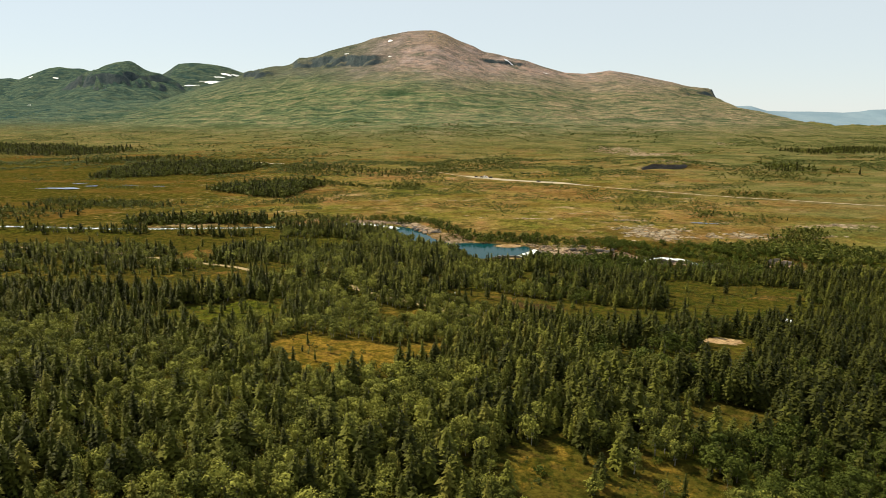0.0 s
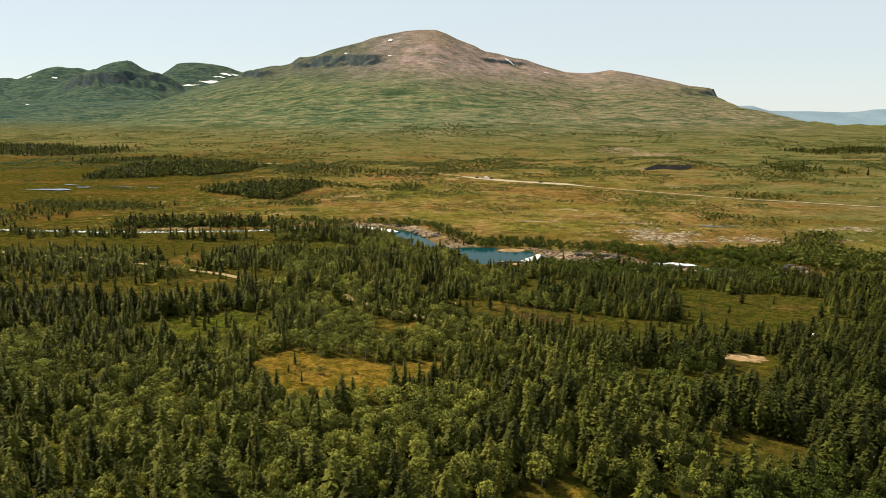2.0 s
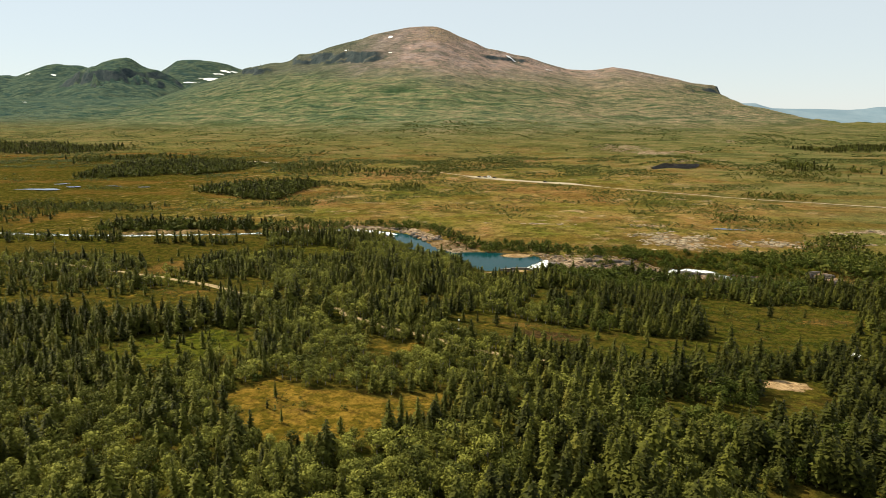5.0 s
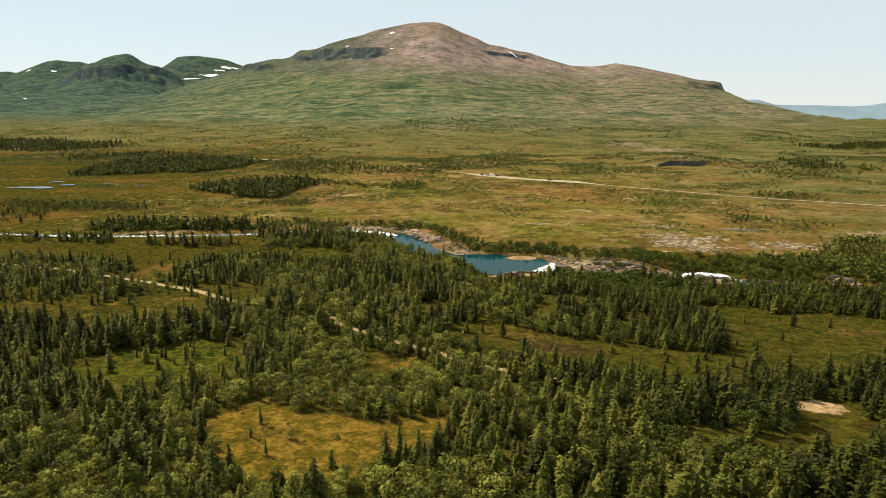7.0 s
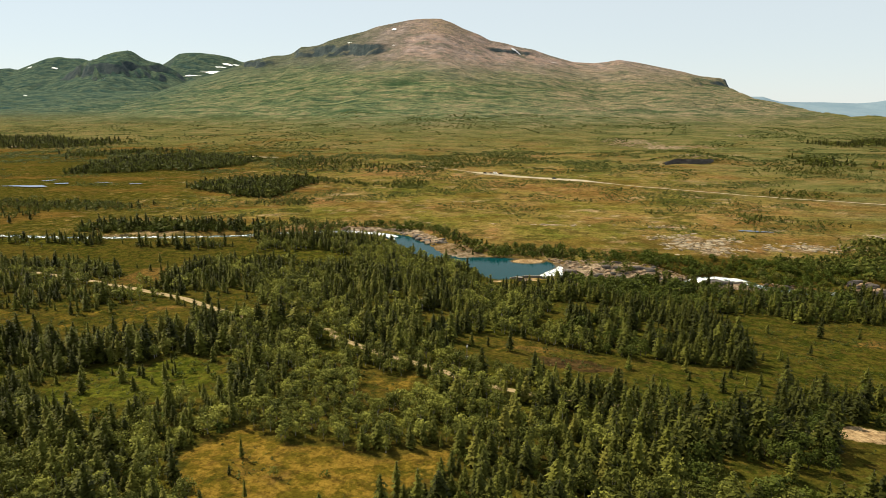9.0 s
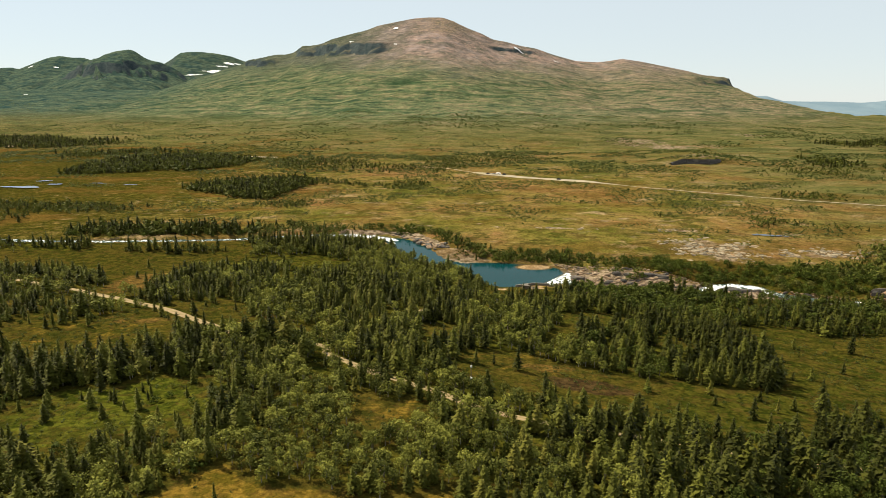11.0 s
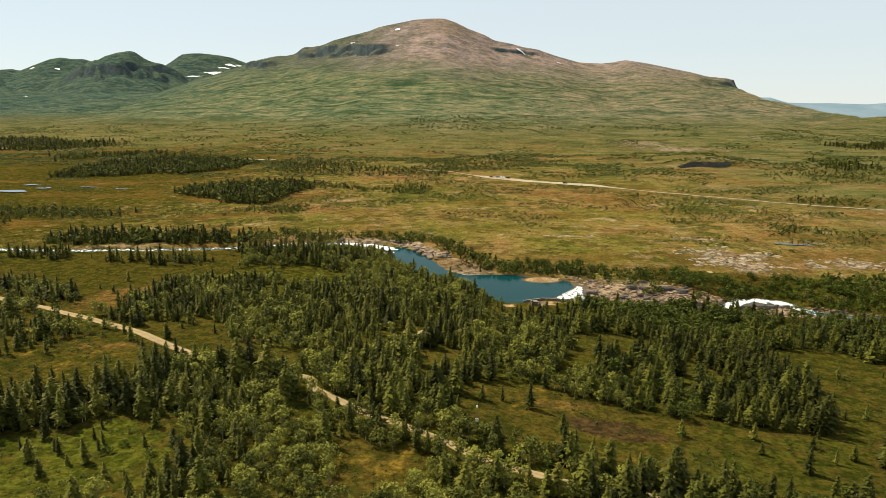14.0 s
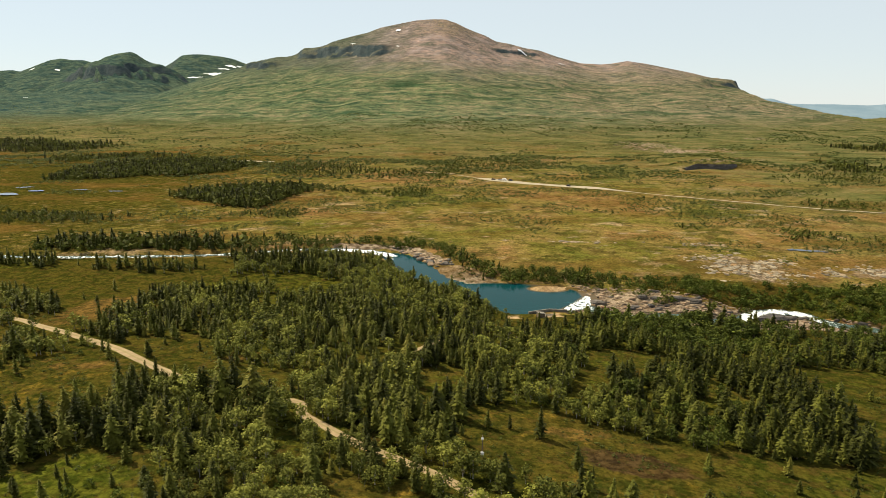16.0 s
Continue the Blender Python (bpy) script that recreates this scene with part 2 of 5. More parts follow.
M_FOAM = foam_material()
M_BOGWATER = simple("still_bog_water", (0.020, 0.024, 0.022), (0.032, 0.036, 0.032), 3.0, 0.06, 0.5, 0.0)
M_STONE = simple("river_rock", (0.140, 0.092, 0.060), (0.40, 0.288, 0.188), 1.4, 0.9, 0.2, 0.6, pieces=True)
M_LICHEN = simple("lichen_covered_rock", (0.14, 0.118, 0.082), (0.31, 0.265, 0.195), 1.2, 0.95, 0.1, 0.5, pieces=True)
M_DARKSTONE = simple("dark_rock", (0.040, 0.035, 0.029), (0.12, 0.10, 0.082), 1.4, 0.8, 0.3, 0.6)
M_SNOW = simple("old_snow", (0.72, 0.74, 0.76), (0.86, 0.87, 0.88), 20, 0.7, 0.2, 0.2)
# wooded hills in pale blue: the haze of distance is in this colour
M_HAZEHILL = simple("haze_blue_wooded_hill", (0.16, 0.235, 0.30), (0.21, 0.285, 0.345), 160, 1.0, 0.0, 0.0)

# ---- the lie of the land ----
_lattice = np.random.RandomState(7).rand(256, 256)


def vnoise(x, y, size, seed=0):
    """Smooth value noise from 0 to 1."""
    u, v = np.asarray(x) / size + 37.3 * seed, np.asarray(y) / size + 17.9 * seed
    i, j = np.floor(u).astype(int), np.floor(v).astype(int)
    a, b = u - i, v - j
    a, b = a * a * (3 - 2 * a), b * b * (3 - 2 * b)
    n = lambda p, q: _lattice[p & 255, q & 255]
    return (n(i, j) * (1 - a) + n(i + 1, j) * a) * (1 - b) + (n(i, j + 1) * (1 - a) + n(i + 1, j + 1) * a) * b


def fbm(x, y, size, seed=0, octaves=4):
    total, weight = 0, 0
    for k in range(octaves):
        total = total + vnoise(x, y, size / 2**k, seed + 3 * k) / 2**k
        weight += 1 / 2**k
    return total / weight


def sst(a, b, v):
    s = np.clip((v - a) / (b - a), 0, 1)
    return s * s * (3 - 2 * s)


def inside(x, y, poly, soft=1.0):
    """Signed distance to a closed polygon, in metres: above 0 inside it."""
    x, y = np.asarray(x, float), np.asarray(y, float)
    best, odd = np.full(np.broadcast(x, y).shape, 1e9), np.zeros(np.broadcast(x, y).shape, bool)
    for (ax, ay), (bx, by) in zip(poly, poly[1:] + poly[:1]):
        ux, uy = bx - ax, by - ay
        s = np.clip(((x - ax) * ux + (y - ay) * uy) / (ux * ux + uy * uy), 0, 1)
        best = np.minimum(best, np.hypot(x - ax - s * ux, y - ay - s * uy))
        odd ^= ((ay > y) != (by > y)) & (x < (y - ay) / (uy if uy else 1e-9) * ux + ax)
    return np.where(odd, best, -best)


def along(x, y, line):
    """Distance to a polyline."""
    x, y = np.asarray(x, float), np.asarray(y, float)
    best = np.full(np.broadcast(x, y).shape, 1e9)
    for (ax, ay), (bx, by) in zip(line, line[1:]):
        ux, uy = bx - ax, by - ay
        s = np.clip(((x - ax) * ux + (y - ay) * uy) / (ux * ux + uy * uy), 0, 1)
        best = np.minimum(best, np.hypot(x - ax - s * ux, y - ay - s * uy))
    return best


MAIN = [(-1400, 120), (-1150, 195), (-969, 248), (-907, 262), (-864, 278), (-821, 286), (-779, 286), (-723, 297), (-693, 321), (-651, 324), (-609, 332),
        (-552, 356), (-468, 378), (-384, 397), (-327, 418), (-244, 434), (-160, 450), (-91, 455), (-21, 455), (34, 437), (90, 410),
        (174, 379), (219, 355), (286, 344), (357, 325), (427, 314), (512, 285), (626, 255), (725, 250), (781, 255), (846, 266),
        (937, 253), (1051, 231), (1166, 209), (1253, 187), (1340, 168), (1376, 143), (1416, 113), (1490, 88), (1630, 66), (1655, 43),
        (1704, 21), (1786, 7), (1931, -2), (2273, -16), (3000, -30)]
HILL_A = [(-4600, -60), (-3800, 240), (-3077, 287), (-2998, 291), (-2952, 279), (-2836, 321), (-2733, 356), (-2653, 367), (-2576, 356), (-2497, 356), (-2421, 333), (-2300, 300), (-2000, 150), (-1700, -60)]
HILL_B = [(-2950, -60), (-2700, 90), (-2400, 150), (-2200, 230), (-2078, 297), (-2006, 333), (-1937, 352), (-1851, 362), (-1819, 346), (-1772, 313), (-1723, 294), (-1674, 277), (-1593, 238), (-1529, 188), (-1400, 120), (-1100, -60)]
HILL_C = [(-2600, -60), (-2200, 180), (-1908, 305), (-1847, 339), (-1785, 380), (-1727, 387), (-1650, 388), (-1535, 376), (-1440, 358), (-1384, 336), (-1323, 317), (-1272, 280), (-1150, 220), (-700, -60)]


def crest(knots, x):
    xs, zs = zip(*knots)
    return np.interp(x, xs, zs)


def base(x, y):
    """The valley and the plain, without the mountains and the river."""
    ys = [-400, 60, 150, 180, 300, 385, 425, 900, 1500, 5000]
    zs = [9, 9.5, 9.3, 8.0, -0.3, -9, -7, -7, -4, -4]
    h = sum(np.interp(y + d, ys, zs) for d in (-14, -7, 0, 7, 14)) / 5
    h = h + 2.4 * sst(-25, -95, x) * sst(225, 285, y) * (1 - sst(345, 420, y))
    h = h - 0.047 * np.clip(x + 30, 0, 150) * (1 - sst(300, 400, y))
    h = h + 1.6 * (fbm(x, y, 45, 1, 3) - 0.5) * (1 - sst(330, 400, y)) + 0.5 * (vnoise(x, y, 9, 5) - 0.5)
    h = h + 6.0 * (fbm(x, y, 190, 2, 3) - 0.5) * sst(470, 800, y)
    # the rocky knoll with its steep side
    h = h + 9 * np.exp(-(((x - 335) / 55) ** 2)) * sst(892, 912, y) * (1 - sst(940, 1150, y))
    return h


def land(x, y):
    x, y = np.asarray(x, float), np.asarray(y, float)
    b = base(x, y)
    rough = fbm(x, y, 420, 4, 5) - 0.5
    fine = fbm(x, y, 90, 9, 4) - 0.5
    # the main mountain
    xs = x * np.sqrt(3270 / np.clip(y, 400, 3270))
    c = crest(MAIN, xs)
    s = np.clip((y - 1100) / 2170, 0, 1)
    top = b + (c - b) * (0.22 * s + 0.78 * s**2.1)
    top = top + (34 * rough * np.sin(np.pi * s) * sst(30, 200, c) + 40 * fine * s * (1 - s) * 2 * sst(30, 120, c))
    left = sst(-760, -690, xs) * (1 - sst(-300, -200, xs))
    mid = sst(180, 240, xs) * (1 - sst(380, 450, xs))
    right = sst(1080, 1150, xs) * (1 - sst(1380, 1420, xs))
    low = sst(-1000, -950, xs) * (1 - sst(-800, -760, xs))
    wob = 34 * fine + 30 * (fbm(x, y, 60, 13, 3) - 0.5)
    uneven = 0.35 + 1.3 * vnoise(x, y, 170, 27)
    left, mid, low = (k * uneven for k in (left, mid, low))
    top = top + left * 42 * (sst(274, 296, top + wob) - sst(235, 345, top + wob))
    top = top + mid * 28 * (sst(284, 300, top + wob) - sst(262, 325, top + wob))
    top = top + right * uneven * 40 * (sst(140, 158, top + 0.6 * wob) - sst(112, 195, top + 0.6 * wob))
    top = top + low * 30 * (sst(222, 238, top + wob) - sst(200, 262, top + wob))
    top = np.where(y > 3270, c - 0.3 * (y - 3270), top)
    out = np.where(y > 1100, top, b)
    # the hills behind it
    for knots, yc, foot in ((HILL_A, 4600, 1500), (HILL_B, 3950, 1300), (HILL_C, 4500, 1300)):
        c = crest(knots, x * np.sqrt(yc / np.clip(y, 800, yc)))
        s = np.clip((y - yc + foot) / foot, 0, 1)
        h = -10 + (c + 10) * (0.35 * s + 0.65 * s**1.8) + 95 * rough * np.sin(np.pi * s) + 46 * fine * np.sin(np.pi * s)
        if knots is HILL_B:
            w = h + 90 * fine + 60 * (fbm(x, y, 80, 15, 3) - 0.5)
            h = h + 70 * (0.3 + 1.4 * vnoise(x, y, 230, 29)) * (sst(215, 250, w) - sst(150, 320, w))
        h = np.where(y > yc, c - 0.4 * (y - yc), h)
        out = np.where(y > yc - foot, np.maximum(out, h), out)
    return out

# ---- helpers for building ----
def mesh_of(name, verts, faces, mats, index=None, attrs=None, smooth=False):
    """A mesh from arrays: verts (n, 3) and faces (m, 3) or (m, 4)."""
    verts, faces = np.asarray(verts, np.float32), np.asarray(faces, np.int32)
    me = bpy.data.meshes.new(name)
    m, c = faces.shape
    me.vertices.add(len(verts))
    me.vertices.foreach_set("co", verts.ravel())
    me.loops.add(m * c)
    me.loops.foreach_set("vertex_index", faces.ravel())
    me.polygons.add(m)
    me.polygons.foreach_set("loop_start", np.arange(0, m * c, c, dtype=np.int32))
    for mat in mats:
        me.materials.append(mat)
    if index is not None:
        me.polygons.foreach_set("material_index", np.asarray(index, np.int32))
    me.polygons.foreach_set("use_smooth", np.full(m, smooth))
    for key, values in (attrs or {}).items():
        me.attributes.new(key, "FLOAT", "POINT").data.foreach_set("value", np.asarray(values, np.float32))
    me.update(calc_edges=True)
    me.validate()
    return me


def part(name, bm, material, parent, label=""):
    me = bpy.data.meshes.new(name)
    bm.to_mesh(me)
    bm.free()
    me.materials.append(material)
    ob = new(name, me)
    ob.parent = parent
    return tagged(ob, label)


def grid_faces(rows, cols):
    a = (np.arange(rows - 1)[:, None] * cols + np.arange(cols - 1)).ravel()
    return np.stack([a, a + 1, a + cols + 1, a + cols], 1)


def spline(points, step=3.0):
    """Catmull-Rom through the points, evenly sampled; works on any number of columns."""
    p = np.array([points[0], *points, points[-1]], float)
    out = []
    for i in range(1, len(p) - 2):
        n = max(2, int(np.hypot(*(p[i + 1] - p[i])[:2]) / step))
        for s in np.arange(n) / n:
            a, b, c, d = p[i - 1 : i + 3]
            out.append(0.5 * (2 * b + (c - a) * s + (2 * a - 5 * b + 4 * c - d) * s**2 + (3 * b - a - 3 * c + d) * s**3))
    return np.array([*out, p[-2]])


# ---- the plan: water, roads and clearings ----
POOL = [(-33, 473), (-22, 462), (-9, 441), (0, 415), (10, 406), (23, 408), (36, 406), (54, 405), (61, 396), (62, 386), (55, 375), (48, 367),
        (38, 364), (27, 362), (20, 370), (8, 392), (-20, 421), (-28, 441), (-36, 457)]
RIVER_UP = [(-420, 452), (-330, 456), (-286, 455), (-242, 449), (-207, 448), (-178, 450), (-149, 452), (-120, 456), (-90, 466), (-62, 469), (-40, 467), (-26, 456)]
RIVER_DOWN = [(55, 377), (60, 370), (66, 366), (78, 364), (92, 366), (108, 362), (118, 364), (127, 372), (139, 376.5), (148, 374), (154, 364), (168, 356), (183, 355), (194, 346), (230, 330), (330, 300)]
LIP = [(63.5, 385.5), (59.5, 379.5), (54.5, 373), (49.5, 366.5)]
ROCKBED = [(58, 402), (83, 394), (101, 390), (121, 380), (143, 377), (176, 362), (205, 345), (200, 330), (175, 341), (151, 345), (113, 350), (90, 353), (70, 358), (56, 352), (50, 364), (60, 384)]
ROAD = [(-300, 408), (-255, 384), (-213, 364), (-185, 350), (-161, 337), (-145, 328.5), (-128, 316.5), (-112, 306.5), (-98, 296.5), (-84.5, 285.5), (-73, 277), (-66, 272), (-58, 267)]
TRACK = [(-58, 267), (-51, 264.5), (-44, 263.5), (-37, 263), (-33.5, 260), (-33, 256), (-28.5, 251), (-22, 245.3), (-16.5, 240.8), (-11.5, 237.8), (-5, 233.5), (0, 229.5), (8, 222.5), (17, 217.5), (23, 215), (34, 212),
         (46, 209.5), (60, 204.5), (67, 202), (78, 200), (88, 200)]
SIDETRACK = [(-13, 299), (-11, 302.5), (-7, 309), (-4, 314), (-1, 318)]
HIGHWAY = [(10, 826), (30, 798), (42, 787), (62, 770), (98, 743), (136, 714), (165, 690), (198, 666), (234, 637), (268, 612), (322, 583), (380, 552), (470, 508), (560, 470)]
LEVEL_X = [-420, -62, -25, 60, 68, 100, 150, 230, 330]
LEVEL_Z = [-6.9, -7.7, -9.7, -9.7, -11.2, -12.2, -13.6, -15.5, -17]


def level(x):
    return np.interp(x, LEVEL_X, LEVEL_Z)


def ground(x, y):
    """The land with the river cut into it."""
    x, y = np.asarray(x, float), np.asarray(y, float)
    h = land(x, y)
    near = (y > 280) & (y < 520) & (x > -460) & (x < 360)
    if not near.any():
        return h
    d = np.maximum(inside(x, y, POOL), 7 - along(x, y, RIVER_UP))
    d = np.maximum(np.maximum(d, 6 - along(x, y, RIVER_DOWN)), 3.5 - along(x, y, LIP)) + 2.0 * (vnoise(x, y, 6, 11) - 0.5)
    bed = level(x) - 1.8
    rocks = inside(x, y, ROCKBED)
    rockz = level(x) + 0.6 + 2.4 * fbm(x, y, 9, 21, 3) - 0.4 + 0.05 * np.maximum(y - 365, 0)
    h = h + (rockz - h) * sst(-4, 3, rocks)
    bank = level(x) + 0.5
    h = np.where(near, h + (np.minimum(h, bank) - h) * sst(-16, -2, d), h)
    h = np.where(near, h + (bed - h) * sst(-1.0, 3.0, d), h)
    bar = 1 - ((x - 46) / 8.2) ** 2 - ((y - 398.5) / 4.6) ** 2
    return np.where(near, np.maximum(h, np.where(bar > -0.6, -9.7 + 1.0 * bar, -99)), h)


CLEARINGS = {  # outline, kind of ground, how much of it
    "west_bog": ([(-330, 425), (-233, 420), (-197, 424), (-203, 439), (-166, 452), (-115, 447), (-103, 430), (-105, 410), (-124, 393), (-125, 366), (-117, 334), (-110, 311), (-135, 326), (-181, 348), (-240, 384), (-330, 415)], "bog", 0.62),
    "road_meadow": ([(-260, 372), (-179, 339), (-124, 310), (-96, 292), (-76, 277), (-77, 268), (-78, 258), (-83, 255), (-89, 250), (-97, 248), (-108, 246), (-180, 262), (-260, 300)], "dry", 0.40),
    "road_grass": ([(-105, 311), (-92, 306), (-80, 314), (-72, 306), (-66, 289), (-56, 285), (-46, 283), (-36, 287), (-32, 280), (-39, 268), (-51, 266), (-65, 270)], "dry", 0.36),
    "green_glade": ([(-99, 212), (-94, 227), (-87, 230), (-80, 231), (-76, 237), (-61, 237), (-55, 227), (-48, 213), (-53, 206), (-61, 205), (-71, 200), (-79, 195), (-90, 203)], "lush", 0.6),
    "gold_glade": ([(-50, 179), (-44, 189), (-40, 194), (-36, 188), (-30, 185), (-21, 185), (-12, 180), (-6, 183), (4, 186), (3, 175), (-5, 169), (-10, 165), (-14, 158), (-18, 156), (-26, 156), (-32, 156), (-39, 159)], "dry", 0.72),
    "east_meadow": ([(3, 242), (5, 261), (12, 265), (29, 267), (33, 256), (44, 251), (57, 244), (47, 221), (36, 221), (32, 223), (26, 225), (22, 227), (15, 231), (9, 234)], "dry", 0.40),
    "green_meadow": ([(57, 245), (65, 247), (72, 241), (86, 240), (96, 248), (102, 245), (110, 252), (84, 217), (68, 211), (60, 212), (54, 215), (50, 218), (47, 220)], "fen", 0.56),
    "far_meadow": ([(101, 304), (121, 304), (132, 296), (165, 292), (172, 282), (133, 234), (109, 232), (100, 230), (93, 238), (95, 256), (106, 270), (102, 277)], "fen", 0.52),
    "south_glade": ([(12, 119), (20, 123), (27, 132), (30, 132), (31, 123), (39, 121), (46, 122), (50, 119), (57, 112), (56, 104), (50, 96), (35, 90), (22, 94), (14, 104)], "dry", 0.44),
    "sand_glade": ([(59, 186), (64, 182), (72, 179), (79, 182), (86, 191), (92, 187), (96, 181), (82, 166), (64, 168), (54, 170), (50, 177)], "fen", 0.54),
    "shade_glade": ([(57, 141), (66, 146), (76, 149), (83, 137), (69, 128), (58, 131)], "fen", 0.5),
    "dam_glade": ([(20, 363), (31, 362), (50, 367), (49, 350), (36, 343), (22, 345)], "dry", 0.4),
    "shed_plot": ([(128, 227.5), (134.5, 227.5), (133, 209), (127, 209)], "lush", 0.4),
    "track_glade": ([(-23, 227), (-18, 226), (-10, 225), (-6, 229), (-1, 229), (1, 214), (-8, 208), (-14, 207), (-19, 206)], "dry", 0.45),
    "side_glade": ([(-31, 293), (-25, 296), (-17, 305), (-10, 318), (-3, 320), (-6, 306), (-15, 291), (-22, 284), (-27, 285)], "dry", 0.4),
    "lush_gap": ([(-7, 289), (2, 295), (7, 291), (5, 277), (-2, 263), (-6, 266)], "lush", 0.5),
    "wood_gap": ([(40, 302), (55, 320), (61, 315), (72, 310), (62, 290), (50, 292), (40, 276), (35, 273)], "lush", 0.45),
}
SANDS = [[(86, 198), (92, 204), (98, 205), (103, 202), (103, 197), (97, 194), (90, 195)], [(23, 361), (31, 361), (30, 349), (23, 349)], [(36, 362), (47, 365), (47, 355), (37, 352)]]
TREE_ISLES = [  # outline, density
    ([(-176, 410), (-157, 399), (-144, 384), (-140, 400), (-120, 412), (-122, 426), (-153, 428), (-176, 426)], 0.97),
    ([(-290, 398), (-215, 370), (-181, 352), (-152, 336), (-142, 334), (-139, 343), (-165, 366), (-200, 390), (-290, 424)], 0.85),
    ([(-214, 334), (-162, 330), (-128, 303), (-113, 291), (-114, 280), (-126, 271), (-141, 279), (-172, 274), (-230, 296)], 0.62),
    ([(-420, 444), (-279, 445), (-231, 440), (-205, 440), (-200, 428), (-260, 425), (-420, 424)], 0.92),
]


def wood_density(x, y):
    """How densely trees stand south of the river: 0 in clearings, on roads and in water."""
    d = np.ones(np.broadcast(x, y).shape)
    ragged = 5.0 * (fbm(x, y, 12, 6, 3) - 0.5)
    for poly, kind, amount in CLEARINGS.values():
        d = np.minimum(d, 1 - 0.985 * sst(-1.5, 1.5, inside(x, y, poly) + ragged))
    for poly, amount in TREE_ISLES:
        d = np.maximum(d, amount * sst(-3, 2, inside(x, y, poly) + ragged))
    d = d * np.maximum(np.maximum(sst(0.25, 0.36, fbm(x, y, 26, 14, 3)), 0.25), sst(215, 195, y))
    t = along(x, y, TRACK)
    d = np.maximum(d, 0.9 * sst(9, 5, t) * sst(-0.1, 0.1, fbm(x, y, 9, 19, 2) - 0.30))
    for poly in SANDS:
        d = d * (1 - sst(-2.5, 0, inside(x, y, poly))) * (1 - sst(-1.5, 0, inside(x, y + 9, poly)))
    d = d * (1 - sst(-2.5, -0.5, inside(x, y, POOL))) * (1 - sst(-3, 0, inside(x, y, ROCKBED)))
    d = d * sst(8, 11, along(x, y, RIVER_UP)) * sst(7, 9, along(x, y, RIVER_DOWN))
    d = d * sst(2.7, 4.0, along(x, y, ROAD)) * sst(1.4, 2.3, along(x, y, TRACK[:15])) * sst(0.9, 2.0, along(x, y + 1.4, TRACK[:15])) * sst(0.8, 1.3, along(x, y, TRACK[14:])) * sst(1.0, 2.0, along(x, y, SIDETRACK))
    return d


def south(x, y):
    """True on the near side of the river."""
    return y < np.interp(x, [-420, -286, -207, -120, -90, -62, -20, 5, 20, 40, 60, 100, 150, 230, 330], [445, 448, 441, 449, 459, 462, 440, 402, 366, 360, 362, 360, 352, 325, 290])


